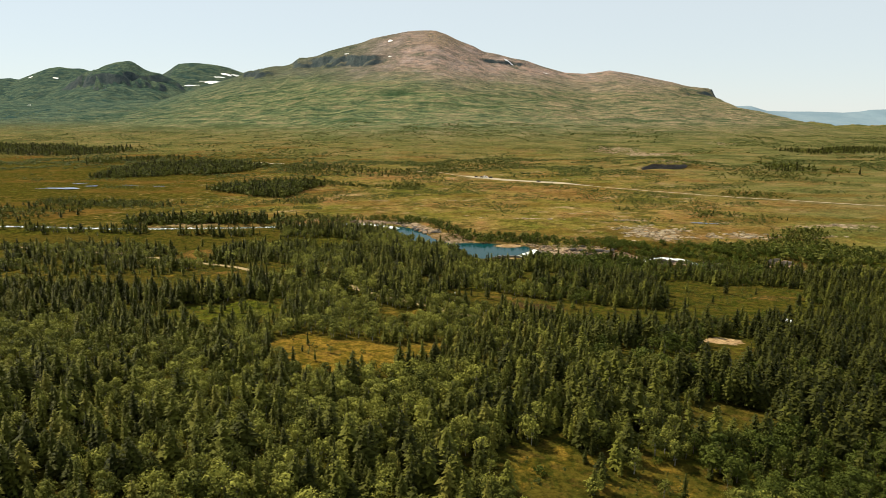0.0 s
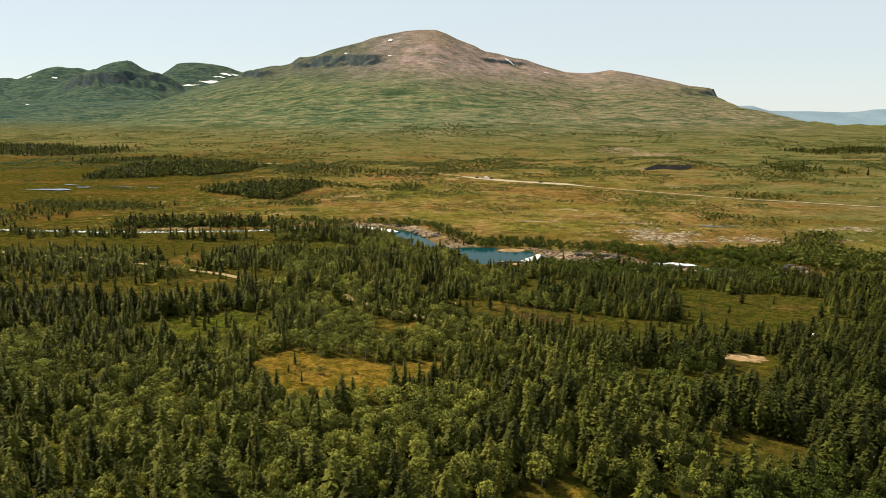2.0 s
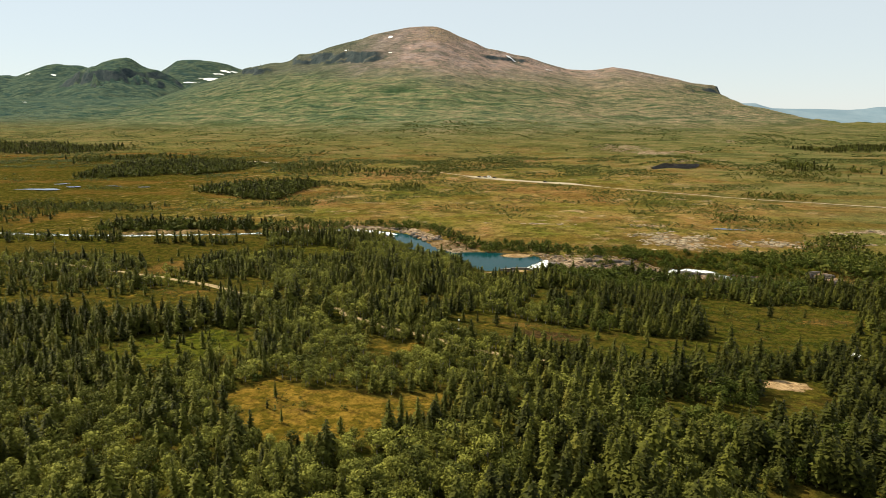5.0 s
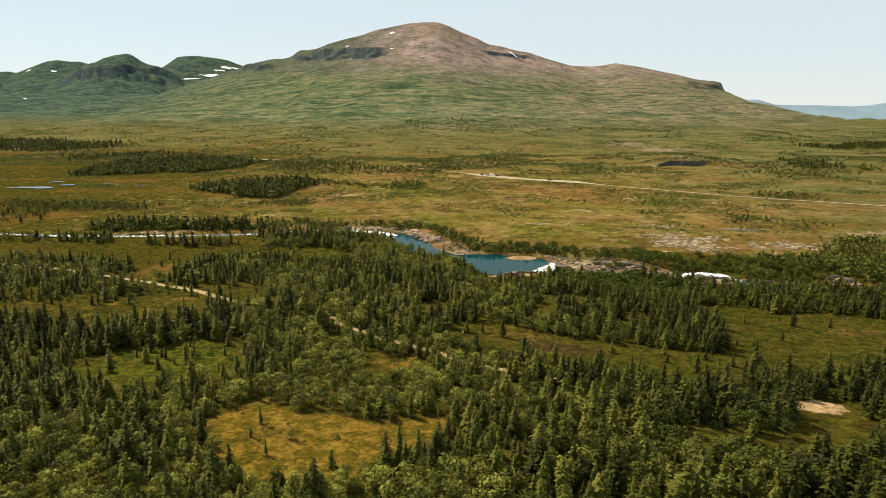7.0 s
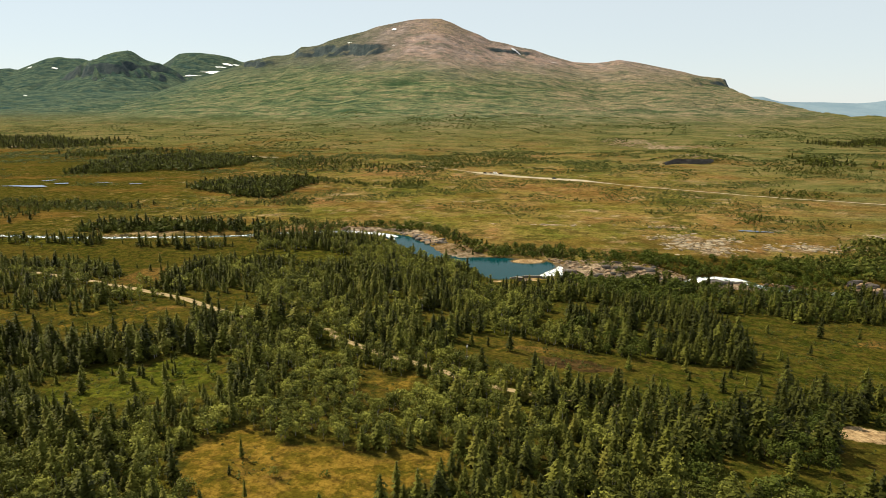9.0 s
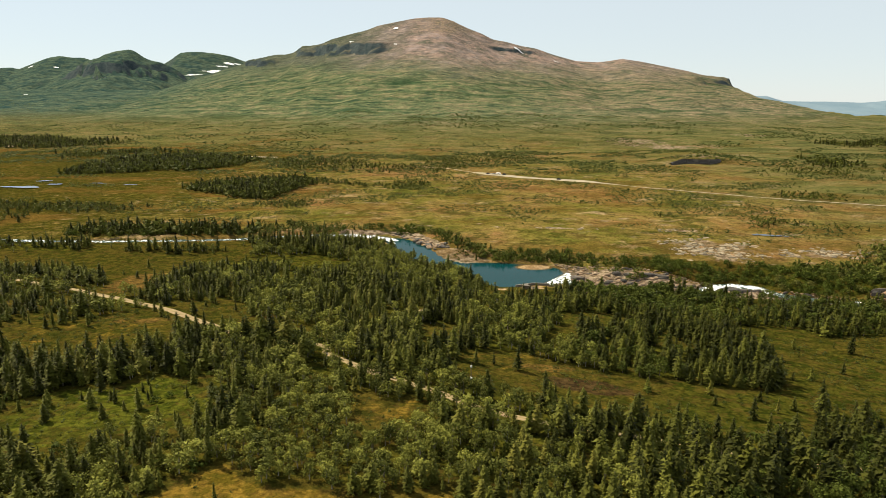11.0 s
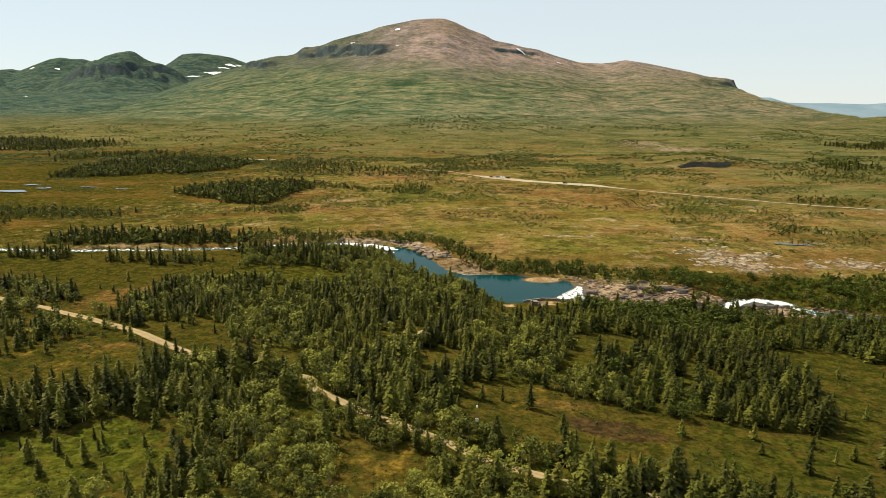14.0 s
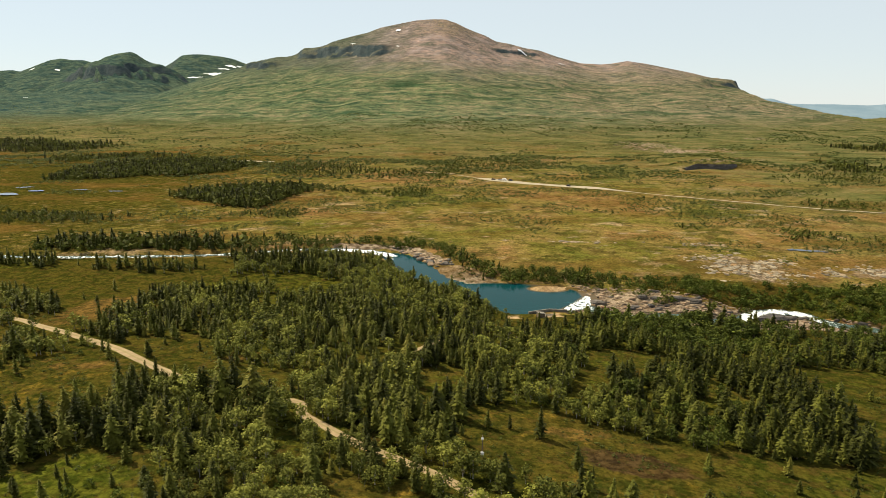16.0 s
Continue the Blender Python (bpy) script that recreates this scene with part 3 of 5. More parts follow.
# ---- the ground, one sheet to the horizon ----
def build_ground():
    ys = np.concatenate([np.arange(-160, 60, 15), np.arange(60, 490, 2.0), 490 * 1.0105 ** np.arange(0, 107), np.arange(1500, 2500, 20), np.arange(2500, 3350, 10), np.arange(3350, 4960, 26)])
    u = np.linspace(-1, 1, 321)
    wide = 150 + 0.8 * np.abs(ys)
    x, y = u[None] * wide[:, None], np.repeat(ys[:, None], len(u), 1)
    z = ground(x, y)
    attrs = {k: np.zeros(x.shape) for k in ("bog", "lush", "dry", "peat", "rock", "sand", "forest", "fen", "russet")}
    for poly, kind, amount in CLEARINGS.values():
        attrs[kind] = np.maximum(attrs[kind], amount * sst(-3, 3, inside(x, y, poly)))
    for poly in SANDS:
        attrs["sand"] = np.maximum(attrs["sand"], 0.66 * sst(-2.5, 2.5, inside(x, y, poly)))
    sth = south(x, y)
    open_ground = np.maximum.reduce([attrs["lush"], attrs["dry"], attrs["sand"], attrs["bog"], attrs["fen"]])
    attrs["bog"] = np.maximum(attrs["bog"], np.where(sth, 0.85, 0.62 - 0.30 * sst(-350, 0, x)) * (1 - sst(1000, 1550, y)))
    attrs["forest"] = np.where(sth, 0.62 * (1 - sst(0.05, 0.3, open_ground)), 0)
    attrs["peat"] = 1.1 * np.exp(-(((x - 38 - 0.9 * (240 - y)) / 11) ** 2 + ((y - 239) / 7) ** 2))
    for cx, cy, rx, ry, a in ((-131, 350, 14, 32, 0.95), (-100, 282, 22, 9, 0.55), (30, 252, 14, 6, 0.6), (150, 268, 24, 10, 0.6), (-60, 290, 8, 8, 0.5), (-28, 172, 16, 8, 0.5), (-170, 418, 30, 7, 0.45)):
        attrs["russet"] = np.maximum(attrs["russet"], a * np.exp(-(((x - cx) / rx) ** 2) - ((y - cy) / ry) ** 2))
    rock = 0.80 * sst(-2, 5, inside(x, y, ROCKBED))
    rock = np.maximum(rock, 1.1 * sst(7, 1, np.abs(along(x, y, [(-62, 479), (-33, 478), (-18, 468), (-4, 444)]))))
    rock = np.maximum(rock, 1.35 * sst(-2, 3, inside(x, y, [(-4, 436), (5, 434), (12, 428), (26, 409), (16, 404), (4, 408), (-4, 424)])))
    for cx, cy, rx, ry, a in ((150, 432, 25, 28, 0.72), (202, 418, 24, 12, 0.66), (245, 418, 26, 10, 0.5), (74, 486, 20, 4, 0.62), (108, 483, 10, 4, 0.5), (36, 492, 14, 5, 0.5), (150, 480, 24, 5, 0.5), (290, 452, 40, 14, 0.55), (380, 1165, 60, 40, 0.62), (420, 1030, 40, 30, 0.5), (340, 1230, 70, 90, 0.55), (440, 1180, 60, 60, 0.5), (335, 930, 50, 30, 0.5), (110, 660, 70, 12, 0.34), (190, 560, 60, 14, 0.36), (60, 560, 40, 7, 0.34), (95, 520, 40, 6, 0.36), (30, 500, 22, 5, 0.38), (300, 700, 80, 14, 0.34), (620, 1400, 60, 60, 0.45)):
        rock = np.maximum(rock, a * np.exp(-((((x - cx) / rx) ** 2 + ((y - cy) / ry) ** 2) ** 1.5)))
    rock = np.maximum(rock, 0.52 * np.exp(-(((x - 10) / 240) ** 2)) * sst(300, 380, z))
    attrs["rock"] = rock
    attrs["fen"] = np.maximum(attrs["fen"], 0.85 * sst(20, 12, along(x, y, [(105, 398), (135, 390), (165, 382), (200, 374), (260, 356), (320, 335)])) * (1 - sst(0.1, 0.4, rock)))
    bar = np.hypot((x - 46) / 8.2, (y - 398.5) / 4.6)
    attrs["sand"] = np.maximum(attrs["sand"], 0.95 * (1 - sst(1.0, 1.4, bar)))
    attrs["forest"] *= 1 - sst(0.2, 0.5, rock)
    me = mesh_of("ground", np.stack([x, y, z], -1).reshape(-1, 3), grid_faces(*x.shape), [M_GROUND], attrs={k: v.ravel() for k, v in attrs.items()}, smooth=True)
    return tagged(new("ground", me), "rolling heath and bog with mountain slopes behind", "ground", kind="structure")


build_ground()


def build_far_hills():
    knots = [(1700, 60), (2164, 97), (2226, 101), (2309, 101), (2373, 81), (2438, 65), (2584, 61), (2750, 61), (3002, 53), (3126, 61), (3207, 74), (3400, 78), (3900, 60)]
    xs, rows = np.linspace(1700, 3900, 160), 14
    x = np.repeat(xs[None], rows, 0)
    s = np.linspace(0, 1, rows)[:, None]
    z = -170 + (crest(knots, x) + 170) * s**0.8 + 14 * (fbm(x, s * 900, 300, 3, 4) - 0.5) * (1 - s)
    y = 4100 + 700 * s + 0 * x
    # haze is painted into the hill material
    me = mesh_of("backdrop", np.stack([x, y, z], -1).reshape(-1, 3), grid_faces(*x.shape), [M_HAZEHILL], smooth=True)
    tagged(new("backdrop", me), "distant wooded hills beyond the plain, coloured blue for haze", "hills", kind="structure")


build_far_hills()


# ---- water ----
def patch(name, poly, zf, step, mat, attrs, label, margin=0.0, lift=0.0, cat="water"):
    """A draped sheet that fills an outline."""
    px, py = zip(*poly)
    xs, ys = np.arange(min(px) - 3, max(px) + 3 + step, step), np.arange(min(py) - 3, max(py) + 3 + step, step)
    x, y = np.meshgrid(xs, ys)
    d = inside(x, y, poly)
    keep = d > -margin
    f = grid_faces(*x.shape)
    f = f[keep.ravel()[f].all(1)]
    used, f2 = np.unique(f, return_inverse=True)
    v = np.stack([x, y, zf(x, y) + lift], -1).reshape(-1, 3)[used]
    me = mesh_of(name, v, f2.reshape(-1, 4), [mat], attrs={k: g(x, y, d).ravel()[used] for k, g in attrs.items()}, smooth=True)
    return tagged(new(name, me), label, cat, kind="structure")


bar_shape = lambda x, y: np.hypot((x - 46) / 8.2, (y - 398.5) / 4.6)
patch("water", POOL, lambda x, y: -9.7 + 0 * x, 1.2, M_WATER, {"shallow": lambda x, y, d: np.maximum((1 - sst(0.5, 5, d)) * sst(28, 48, x), 1 - sst(0.9, 1.45, bar_shape(x, y)))}, "calm teal river pool with brown shallows", margin=6)


def stream(name, line, half, lift, label, white):
    p = spline(line, 1.5)
    t = np.gradient(p, axis=0)
    t /= np.linalg.norm(t, axis=1)[:, None]
    n = np.stack([-t[:, 1], t[:, 0]], 1)
    c = np.linspace(-1, 1, 15)
    w = half * (0.75 + 0.5 * vnoise(p[:, 0], p[:, 1], 14, 8)) * (1 + 0.7 * sst(-82, -60, p[:, 0]) * (p[:, 1] > 440))
    x, y = (p[:, None, k] + n[:, None, k] * c[None, :, None][..., 0] * w[:, None] for k in (0, 1))
    z = level(x) + lift + 1.1 * (fbm(x, y, 3.2, 12, 3) - 0.5)
    wh = white(x, y) * (1 - 0.55 * np.abs(c)[None] ** 3)
    me = mesh_of(name, np.stack([x, y, z], -1).reshape(-1, 3), grid_faces(*x.shape), [M_FOAM], attrs={"white": wh.ravel()}, smooth=True)
    tagged(new(name, me), label, "river", kind="structure")


stream("water", RIVER_UP, 2.6, -0.25, "shallow rapids of the upper river", lambda x, y: 0.38 + 0.32 * sst(-75, -45, x) + 0 * y)
stream("water", LIP, 3.2, 0.32, "white fall over the rocky lip of the pool", lambda x, y: 0.68 + 0 * x)
stream("water", RIVER_DOWN, 3.6, 0.3, "foaming falls and rapids below the pool", lambda x, y: 0.20 + 0.10 * (1 - sst(60, 66, x)) + 0.40 * sst(115, 121, x) * (1 - sst(150, 157, x)) + 0.48 * sst(182, 186, x) * (1 - sst(196, 202, x)) + 0 * y)
for outline in ([(-436, 679), (-420, 686), (-392, 688), (-378, 676), (-392, 671), (-410, 677)], [(-420, 724), (-408, 732), (-398, 729), (-410, 721)], [(-394, 704), (-378, 708), (-372, 700), (-386, 697)],
                [(-362, 718), (-348, 720), (-330, 712), (-344, 713)], [(-322, 708), (-304, 708), (-300, 703), (-314, 702)]):
    cx, cy = (sum(c) / len(outline) for c in zip(*outline))
    patch("water", outline, lambda x, y: np.full(x.shape, float(land(cx, cy))), 1.6, M_BOGWATER, {"shallow": lambda x, y, d: 0.2 + 0 * d}, "bog pool that mirrors the pale sky", lift=0.8)
patch("water", [(184, 465), (196, 461), (211, 458), (206, 464), (192, 469)], lambda x, y: np.full(x.shape, 0.0) + land(197, 463), 1.5, M_BOGWATER, {"shallow": lambda x, y, d: 0.3 + 0 * d}, "dark pond among bare rock", lift=0.35)


# ---- roads ----
def strip(name, line, half, label, lift=0.16, step=2.5, mat=M_ROAD):
    p = spline(line, step)
    t = np.gradient(p[:, :2], axis=0)
    t /= np.linalg.norm(t, axis=1)[:, None]
    n = np.stack([-t[:, 1], t[:, 0]], 1)
    c = np.linspace(-1, 1, 11)
    w = p[:, 2] if p.shape[1] > 2 else np.full(len(p), half)
    x, y = (p[:, None, k] + n[:, None, k] * c[None] * w[:, None] for k in (0, 1))
    mid = ground(p[:, 0], p[:, 1])
    z = np.maximum(ground(x, y), mid[:, None] - 0.15) + lift - 0.10 * np.abs(c)[None] ** 4
    me = mesh_of(name, np.stack([x, y, z], -1).reshape(-1, 3), grid_faces(*x.shape), [mat], attrs={"across": np.repeat(c[None], len(p), 0).ravel()}, smooth=True)
    return tagged(new(name, me), label, "road", kind="structure")


strip("road", ROAD, 1.6, "pale gravel road with a grassy middle strip")
strip("track", TRACK[:15], 1.3, "sandy forest track between the trees")
strip("track", TRACK[14:], 0.9, "narrow sandy track overhung by trees")
strip("track", SIDETRACK, 1.0, "narrow sandy path through the wood")
strip("highway", [(x, y, 1.3 + 5.8 * (35 < x < 140)) for x, y in HIGHWAY], 4, "pale road over the heath with a wide lay-by", 0.45, 6, M_HIGHWAY)


strip("highway", [(-296, 1024), (-270, 1014), (-243, 1004)], 4.5, "pale stretch of road among scrub", 0.9, 6, M_HIGHWAY)
strip("highway", [(-28, 862), (-10, 848), (6, 834)], 3.5, "pale stretch of road among scrub", 0.8, 6)
strip("track", [(-735, 1157), (-770, 1215), (-810, 1290), (-862, 1386)], 7, "pale gravel road climbing between distant woods", 1.0, 8)


# ---- snow left on the mountains ----
def snow_patch(cx, cy, rx, ry, seed):
    x, y = np.meshgrid(np.linspace(-1.3, 1.3, 27), np.linspace(-1.3, 1.3, 19))
    r = np.hypot(x, y) + 0.75 * (fbm(x * 3 + seed * 5, y * 3, 1.3, seed, 3) - 0.5)
    f = grid_faces(*x.shape)
    f = f[(r.ravel() < 0.95)[f].all(1)]
    used, f2 = np.unique(f, return_inverse=True)
    gx, gy = cx + 0.8 * rx * x, cy + 0.8 * ry * y
    v = np.stack([gx, gy, land(gx, gy) + 3.5], -1).reshape(-1, 3)[used]
    me = mesh_of("snow_patch", v, f2.reshape(-1, 4), [M_SNOW], smooth=True)
    tagged(new("snow_patch", me), "old white snow patch on the mountainside", "snow", kind="structure")


for k, row in enumerate(((-1540, 4080, 75, 16), (-1455, 4170, 95, 34), (-1380, 4190, 70, 24), (-1440, 4300, 50, 20), (-1420, 4370, 44, 24), (-1350, 4400, 60, 26), (-232, 3150, 16, 22), (-215, 2866, 10, 10),
                         (-420, 3000, 16, 12), (330, 3125, 34, 10), (495, 3066, 16, 6), (-1768, 3443, 20, 10), (-1878, 2983, 14, 8), (-2571, 4400, 30, 12), (-2800, 4500, 26, 16))):
    snow_patch(*row, k + 1)


# ---- trees: templates as arrays of triangles, height 1 m to be scaled ----
def template(tris, trunk):
    """Joins foliage triangles (k, 3, 3) and trunk triangles into one template: verts, faces, material index."""
    v = np.concatenate([np.reshape(tris, (-1, 3)), np.reshape(trunk, (-1, 3))])
    f = np.arange(len(v)).reshape(-1, 3)
    return v, f, np.r_[np.zeros(len(tris), int), np.ones(len(trunk), int)]


def tube(p, q, r0, r1, sides=5):
    p, q = np.array(p, float), np.array(q, float)
    way = (q - p) / np.linalg.norm(q - p)
    side = np.cross(way, (0.3, 1, 0.2))
    side /= np.linalg.norm(side)
    up = np.cross(way, side)
    a = np.arange(sides) * 2 * np.pi / sides
    ring = np.cos(a)[:, None] * side + np.sin(a)[:, None] * up
    lo, hi = p + r0 * ring, q + r1 * ring
    nxt = np.roll(np.arange(sides), -1)
    return [t for i, j in zip(range(sides), nxt) for t in ((lo[i], lo[j], hi[j]), (lo[i], hi[j], hi[i]))]


def spruce_shape(rng, sprays, radius, core_r=0.5, length=0.75):
    """A narrow spruce, 1 m high: many small twisted sprays round a tapered stem, dense and uneven."""
    tris = []
    lean = rng.uniform(-0.02, 0.02, 2)
    start, taper = rng.uniform(0.04, 0.12), rng.uniform(0.42, 0.75)
    lobes = rng.uniform(0, 6.28, 2)
    for k in range(sprays):
        s = np.clip((k + rng.uniform(-0.5, 0.5)) / sprays, 0, 1) ** 1.12
        z = start + (0.96 - start) * s
        a = k * 2.399 + rng.uniform(-0.6, 0.6)
        r = radius * (1 - s) ** taper * min(1, 0.6 + 3.5 * s) * (1 + 0.2 * np.sin(8 * s + lobes[0]) * np.cos(a - lobes[1])) + 0.010
        reach = r * rng.uniform(0.7, 1.35)
        d, e = np.array([np.cos(a), np.sin(a), 0]), np.array([-np.sin(a), np.cos(a), 0])
        tip = np.r_[lean * z, z] + d * reach - np.array([0, 0, reach * rng.uniform(-0.1, 0.7)])
        size = length * (0.5 * r + 0.028)
        way = d * 0.8 + e * rng.uniform(-0.5, 0.5) - np.array([0, 0, rng.uniform(-0.1, 0.8)])
        way /= np.linalg.norm(way)
        roll = rng.uniform(-0.65, 0.65)
        side = e * np.cos(roll) + np.cross(way, e) * np.sin(roll)
        root = tip - way * size * rng.uniform(1.1, 1.7)
        w = size * rng.uniform(0.42, 0.7)
        tris.append((root + side * w, tip, root - side * w))
    core = 5
    a = np.arange(core) * 2 * np.pi / core
    for z0, z1, k in ((start + 0.02, 0.6, 1.0), (0.38, 0.96, 0.72)):
        ring = np.stack([k * core_r * radius * np.cos(a), k * core_r * radius * np.sin(a), np.full(core, z0)], 1)
        for i in range(core):
            tris.append((ring[i], ring[(i + 1) % core], np.array([lean[0] * z1, lean[1] * z1, z1])))
    return tris, tube((0, 0, -0.06), (lean[0] * 0.9, lean[1] * 0.9, 0.98), 0.015, 0.003, 4)


ICO_V = None


def ico():
    global ICO_V
    if ICO_V is None:
        bm = bmesh.new()
        bmesh.ops.create_icosphere(bm, subdivisions=1, radius=1)
        ICO_V = np.array([[v.co[:] for v in f.verts] for f in bm.faces])
        bm.free()
    return ICO_V


def birch_shape(rng, clumps, leaves, width, leaf, stem=True, squash=1.0, fill=0.85):
    """A round-headed broadleaf, 1 m high: leaf sprays over several clumps, on forked limbs."""
    tris, wood = [], []
    low = 0.22 if stem else 0.05
    cents = []
    for k in range(clumps):
        s = (k + 0.5) / clumps
        z = low + 0.12 + (0.76 - low) * s
        reach = width * (0.35 + 0.65 * np.sin(np.pi * (0.18 + 0.75 * s))) * rng.uniform(0.3, 0.68) * (1 - 0.6 * (s > 0.85))
        a = k * 2.4 + rng.uniform(-0.5, 0.5)
        size = width * rng.uniform(0.5, 0.78) * (1 - 0.25 * s)
        cents.append((np.array([reach * np.cos(a), reach * np.sin(a), z]), size))
    for c, size in cents:
        shape = np.array([1, 1, rng.uniform(0.8, 1.15) * squash])
        for t in ico():
            if rng.rand() < fill:
                tris.append(c + t * size * 0.60 * shape * rng.uniform(0.85, 1.1))
        for _ in range(leaves):
            n = rng.normal(size=3)
            n[2] = n[2] * 0.8 + 0.25
            n /= np.linalg.norm(n)
            p = c + n * size * shape * rng.uniform(0.72, 1.18)
            n2 = n + rng.normal(size=3) * 0.33
            u = np.cross(n2, rng.normal(size=3))
            u /= np.linalg.norm(u)
            v = np.cross(n2 / np.linalg.norm(n2), u)
            q = leaf * rng.uniform(0.7, 1.4)
            tris.append((p + u * q, p - u * q * 0.6 + v * q * 0.9, p - u * q * 0.6 - v * q * 0.9))
        if stem and rng.rand() < 0.5:
            wood += tube((0, 0, low), c * 0.9, 0.010, 0.003, 3)
    if stem:
        wood += tube((0, 0, -0.06), (0, 0, 0.55), 0.018, 0.008)
    else:
        wood += tube((0, 0, -0.06), (0, 0, 0.3), 0.012, 0.006, 3)
    return tris, wood


def scatter(name, kinds, rows, mats, label, category):
    """One object of many plants. kinds: templates; rows: x, y, z, turn, width, height, tint, kind."""
    vs, fs, ix, tint, base_i = [], [], [], [], 0
    rows = np.asarray(rows, float)
    for k, (v, f, m) in enumerate(kinds):
        some = rows[rows[:, 7].astype(int) == k]
        if not len(some):
            continue
        c, s = np.cos(some[:, 3])[:, None], np.sin(some[:, 3])[:, None]
        x = (c * v[:, 0] - s * v[:, 1]) * some[:, 4:5] + some[:, 0:1]
        y = (s * v[:, 0] + c * v[:, 1]) * some[:, 4:5] + some[:, 1:2]
        z = v[:, 2] * some[:, 5:6] + some[:, 2:3]
        vs.append(np.stack([x, y, z], -1).reshape(-1, 3))
        fs.append((f[None] + (np.arange(len(some)) * len(v))[:, None, None] + base_i).reshape(-1, 3))
        ix.append(np.tile(m, len(some)))
        tint.append(np.repeat(np.maximum(some[:, 6], 0.001), len(v)))
        base_i += len(some) * len(v)
    me = mesh_of(name, np.concatenate(vs), np.concatenate(fs), mats, np.concatenate(ix), {"tint": np.concatenate(tint)})
    return tagged(new(name, me), label, category, kind="stuff")


def points(x0, x1, y0, y1, cell, rng):
    """Jittered places over a field."""
    gx, gy = np.meshgrid(np.arange(x0, x1, cell), np.arange(y0, y1, cell))
    x = gx.ravel() + rng.uniform(-0.48, 0.48, gx.size) * cell
    y = gy.ravel() + rng.uniform(-0.48, 0.48, gx.size) * cell
    return x, y


rng = np.random.RandomState(11)
SPRUCE_NEAR = [template(*spruce_shape(rng, n, r)) for n, r in ((150, 0.135), (160, 0.16), (168, 0.185), (150, 0.14), (176, 0.205), (160, 0.17), (135, 0.115))]
BIRCH_FINE = [template(*birch_shape(rng, 9, 46, w, 0.026, fill=0.32)) for w in (0.26, 0.30, 0.34, 0.24, 0.28)]
BIRCH_NEAR = [template(*birch_shape(rng, 8, 30, w, 0.033, fill=0.32)) for w in (0.26, 0.30, 0.34, 0.24, 0.28)]
SPRUCE_MID = [template(*spruce_shape(rng, 90, r, 0.6, 1.0)) for r in (0.14, 0.17, 0.20, 0.155)]
BIRCH_MID = [template(*birch_shape(rng, 6, 15, w, 0.052, fill=0.45)) for w in (0.27, 0.32, 0.29)]
SPRUCE_FAR = [template(spruce_shape(rng, 26, r, 0.7, 1.4)[0], []) for r in (0.15, 0.19, 0.22)]
SHRUB_NEAR = [template(*birch_shape(rng, 5, 18, w, 0.072, False, 0.9, 0.4)) for w in (0.6, 0.75, 0.9)]
SHRUB_FAR = [template(birch_shape(rng, 2, 3, w, 0.22, False, 0.9, 0.34)[0], []) for w in (0.65, 0.85, 1.05)]
SCRUB_FAR = [template([t * np.array([w, w, 0.42]) * rng.uniform(0.8, 1.15) + np.array([dx, dy, 0.32]) for dx, dy in ((0, 0), (w * 1.1, 0.3 * w)) for t in ico()[rng.rand(20) < 0.42]], []) for w in (0.42, 0.55, 0.7)]

# ---- the wood south of the river ----
wx, wy = points(-330, 340, 78, 470, 2.6, rng)
inview = (np.abs(wx - 2) < 0.72 * wy + 12) & south(wx, wy)
wx, wy = wx[inview], wy[inview]
dens = wood_density(wx, wy)
thin = np.where(wy < 300, 1.0, 0.86)
keep = rng.rand(len(wx)) < dens * thin * 0.97
wx, wy, dens = wx[keep], wy[keep], dens[keep]
wz = ground(wx, wy)
dry_foot = (wz > level(wx) + 0.12) | (wy < 330)
wx, wy, wz, dens = wx[dry_foot], wy[dry_foot], wz[dry_foot], dens[dry_foot]
# single trees in the glades and by the road
LONE = [(68, 230), (74, 223), (82, 227), (87, 229), (-20, 173), (-19, 162), (-32, 165), (-29, 172), (-109, 300), (-104, 297), (-94, 287), (-117, 295), (-111, 294), (-140, 316), (-82, 304), (-84, 289),
        (32, 108), (30, 106), (40, 114), (37, 116), (34, 122), (-77, 222), (-82, 227), (-72, 227), (-66, 230), (-60, 224), (-71, 216), (-68, 217), (-61, 211), (-73, 211), (-85, 210),
        (10, 253), (15, 253), (27, 236), (81, 234), (22, 123), (31, 117), (46, 118), (27, 134), (33, 112), (33, 120), (37, 113), (40, 119), (-88, 215), (-90, 219), (-75, 220), (-79, 217), (-64, 224), (-66, 221), (-69, 225), (-57, 220), (-84, 222), (-73, 232), (-62, 233), (-99, 293), (-104, 290), (-90, 283), (-84, 300), (-72, 296), (50, 352), (53, 351), (56, 350), (58, 352), (60, 349), (27, 264), (98, 250), (104, 251), (88, 242), (41, 257), (47, 254)]
lx, ly = np.array(LONE, float).T
wx, wy, wz, dens = np.r_[wx, lx], np.r_[wy, ly], np.r_[wz, ground(lx, ly)], np.r_[dens, np.full(len(lx), 0.1)]
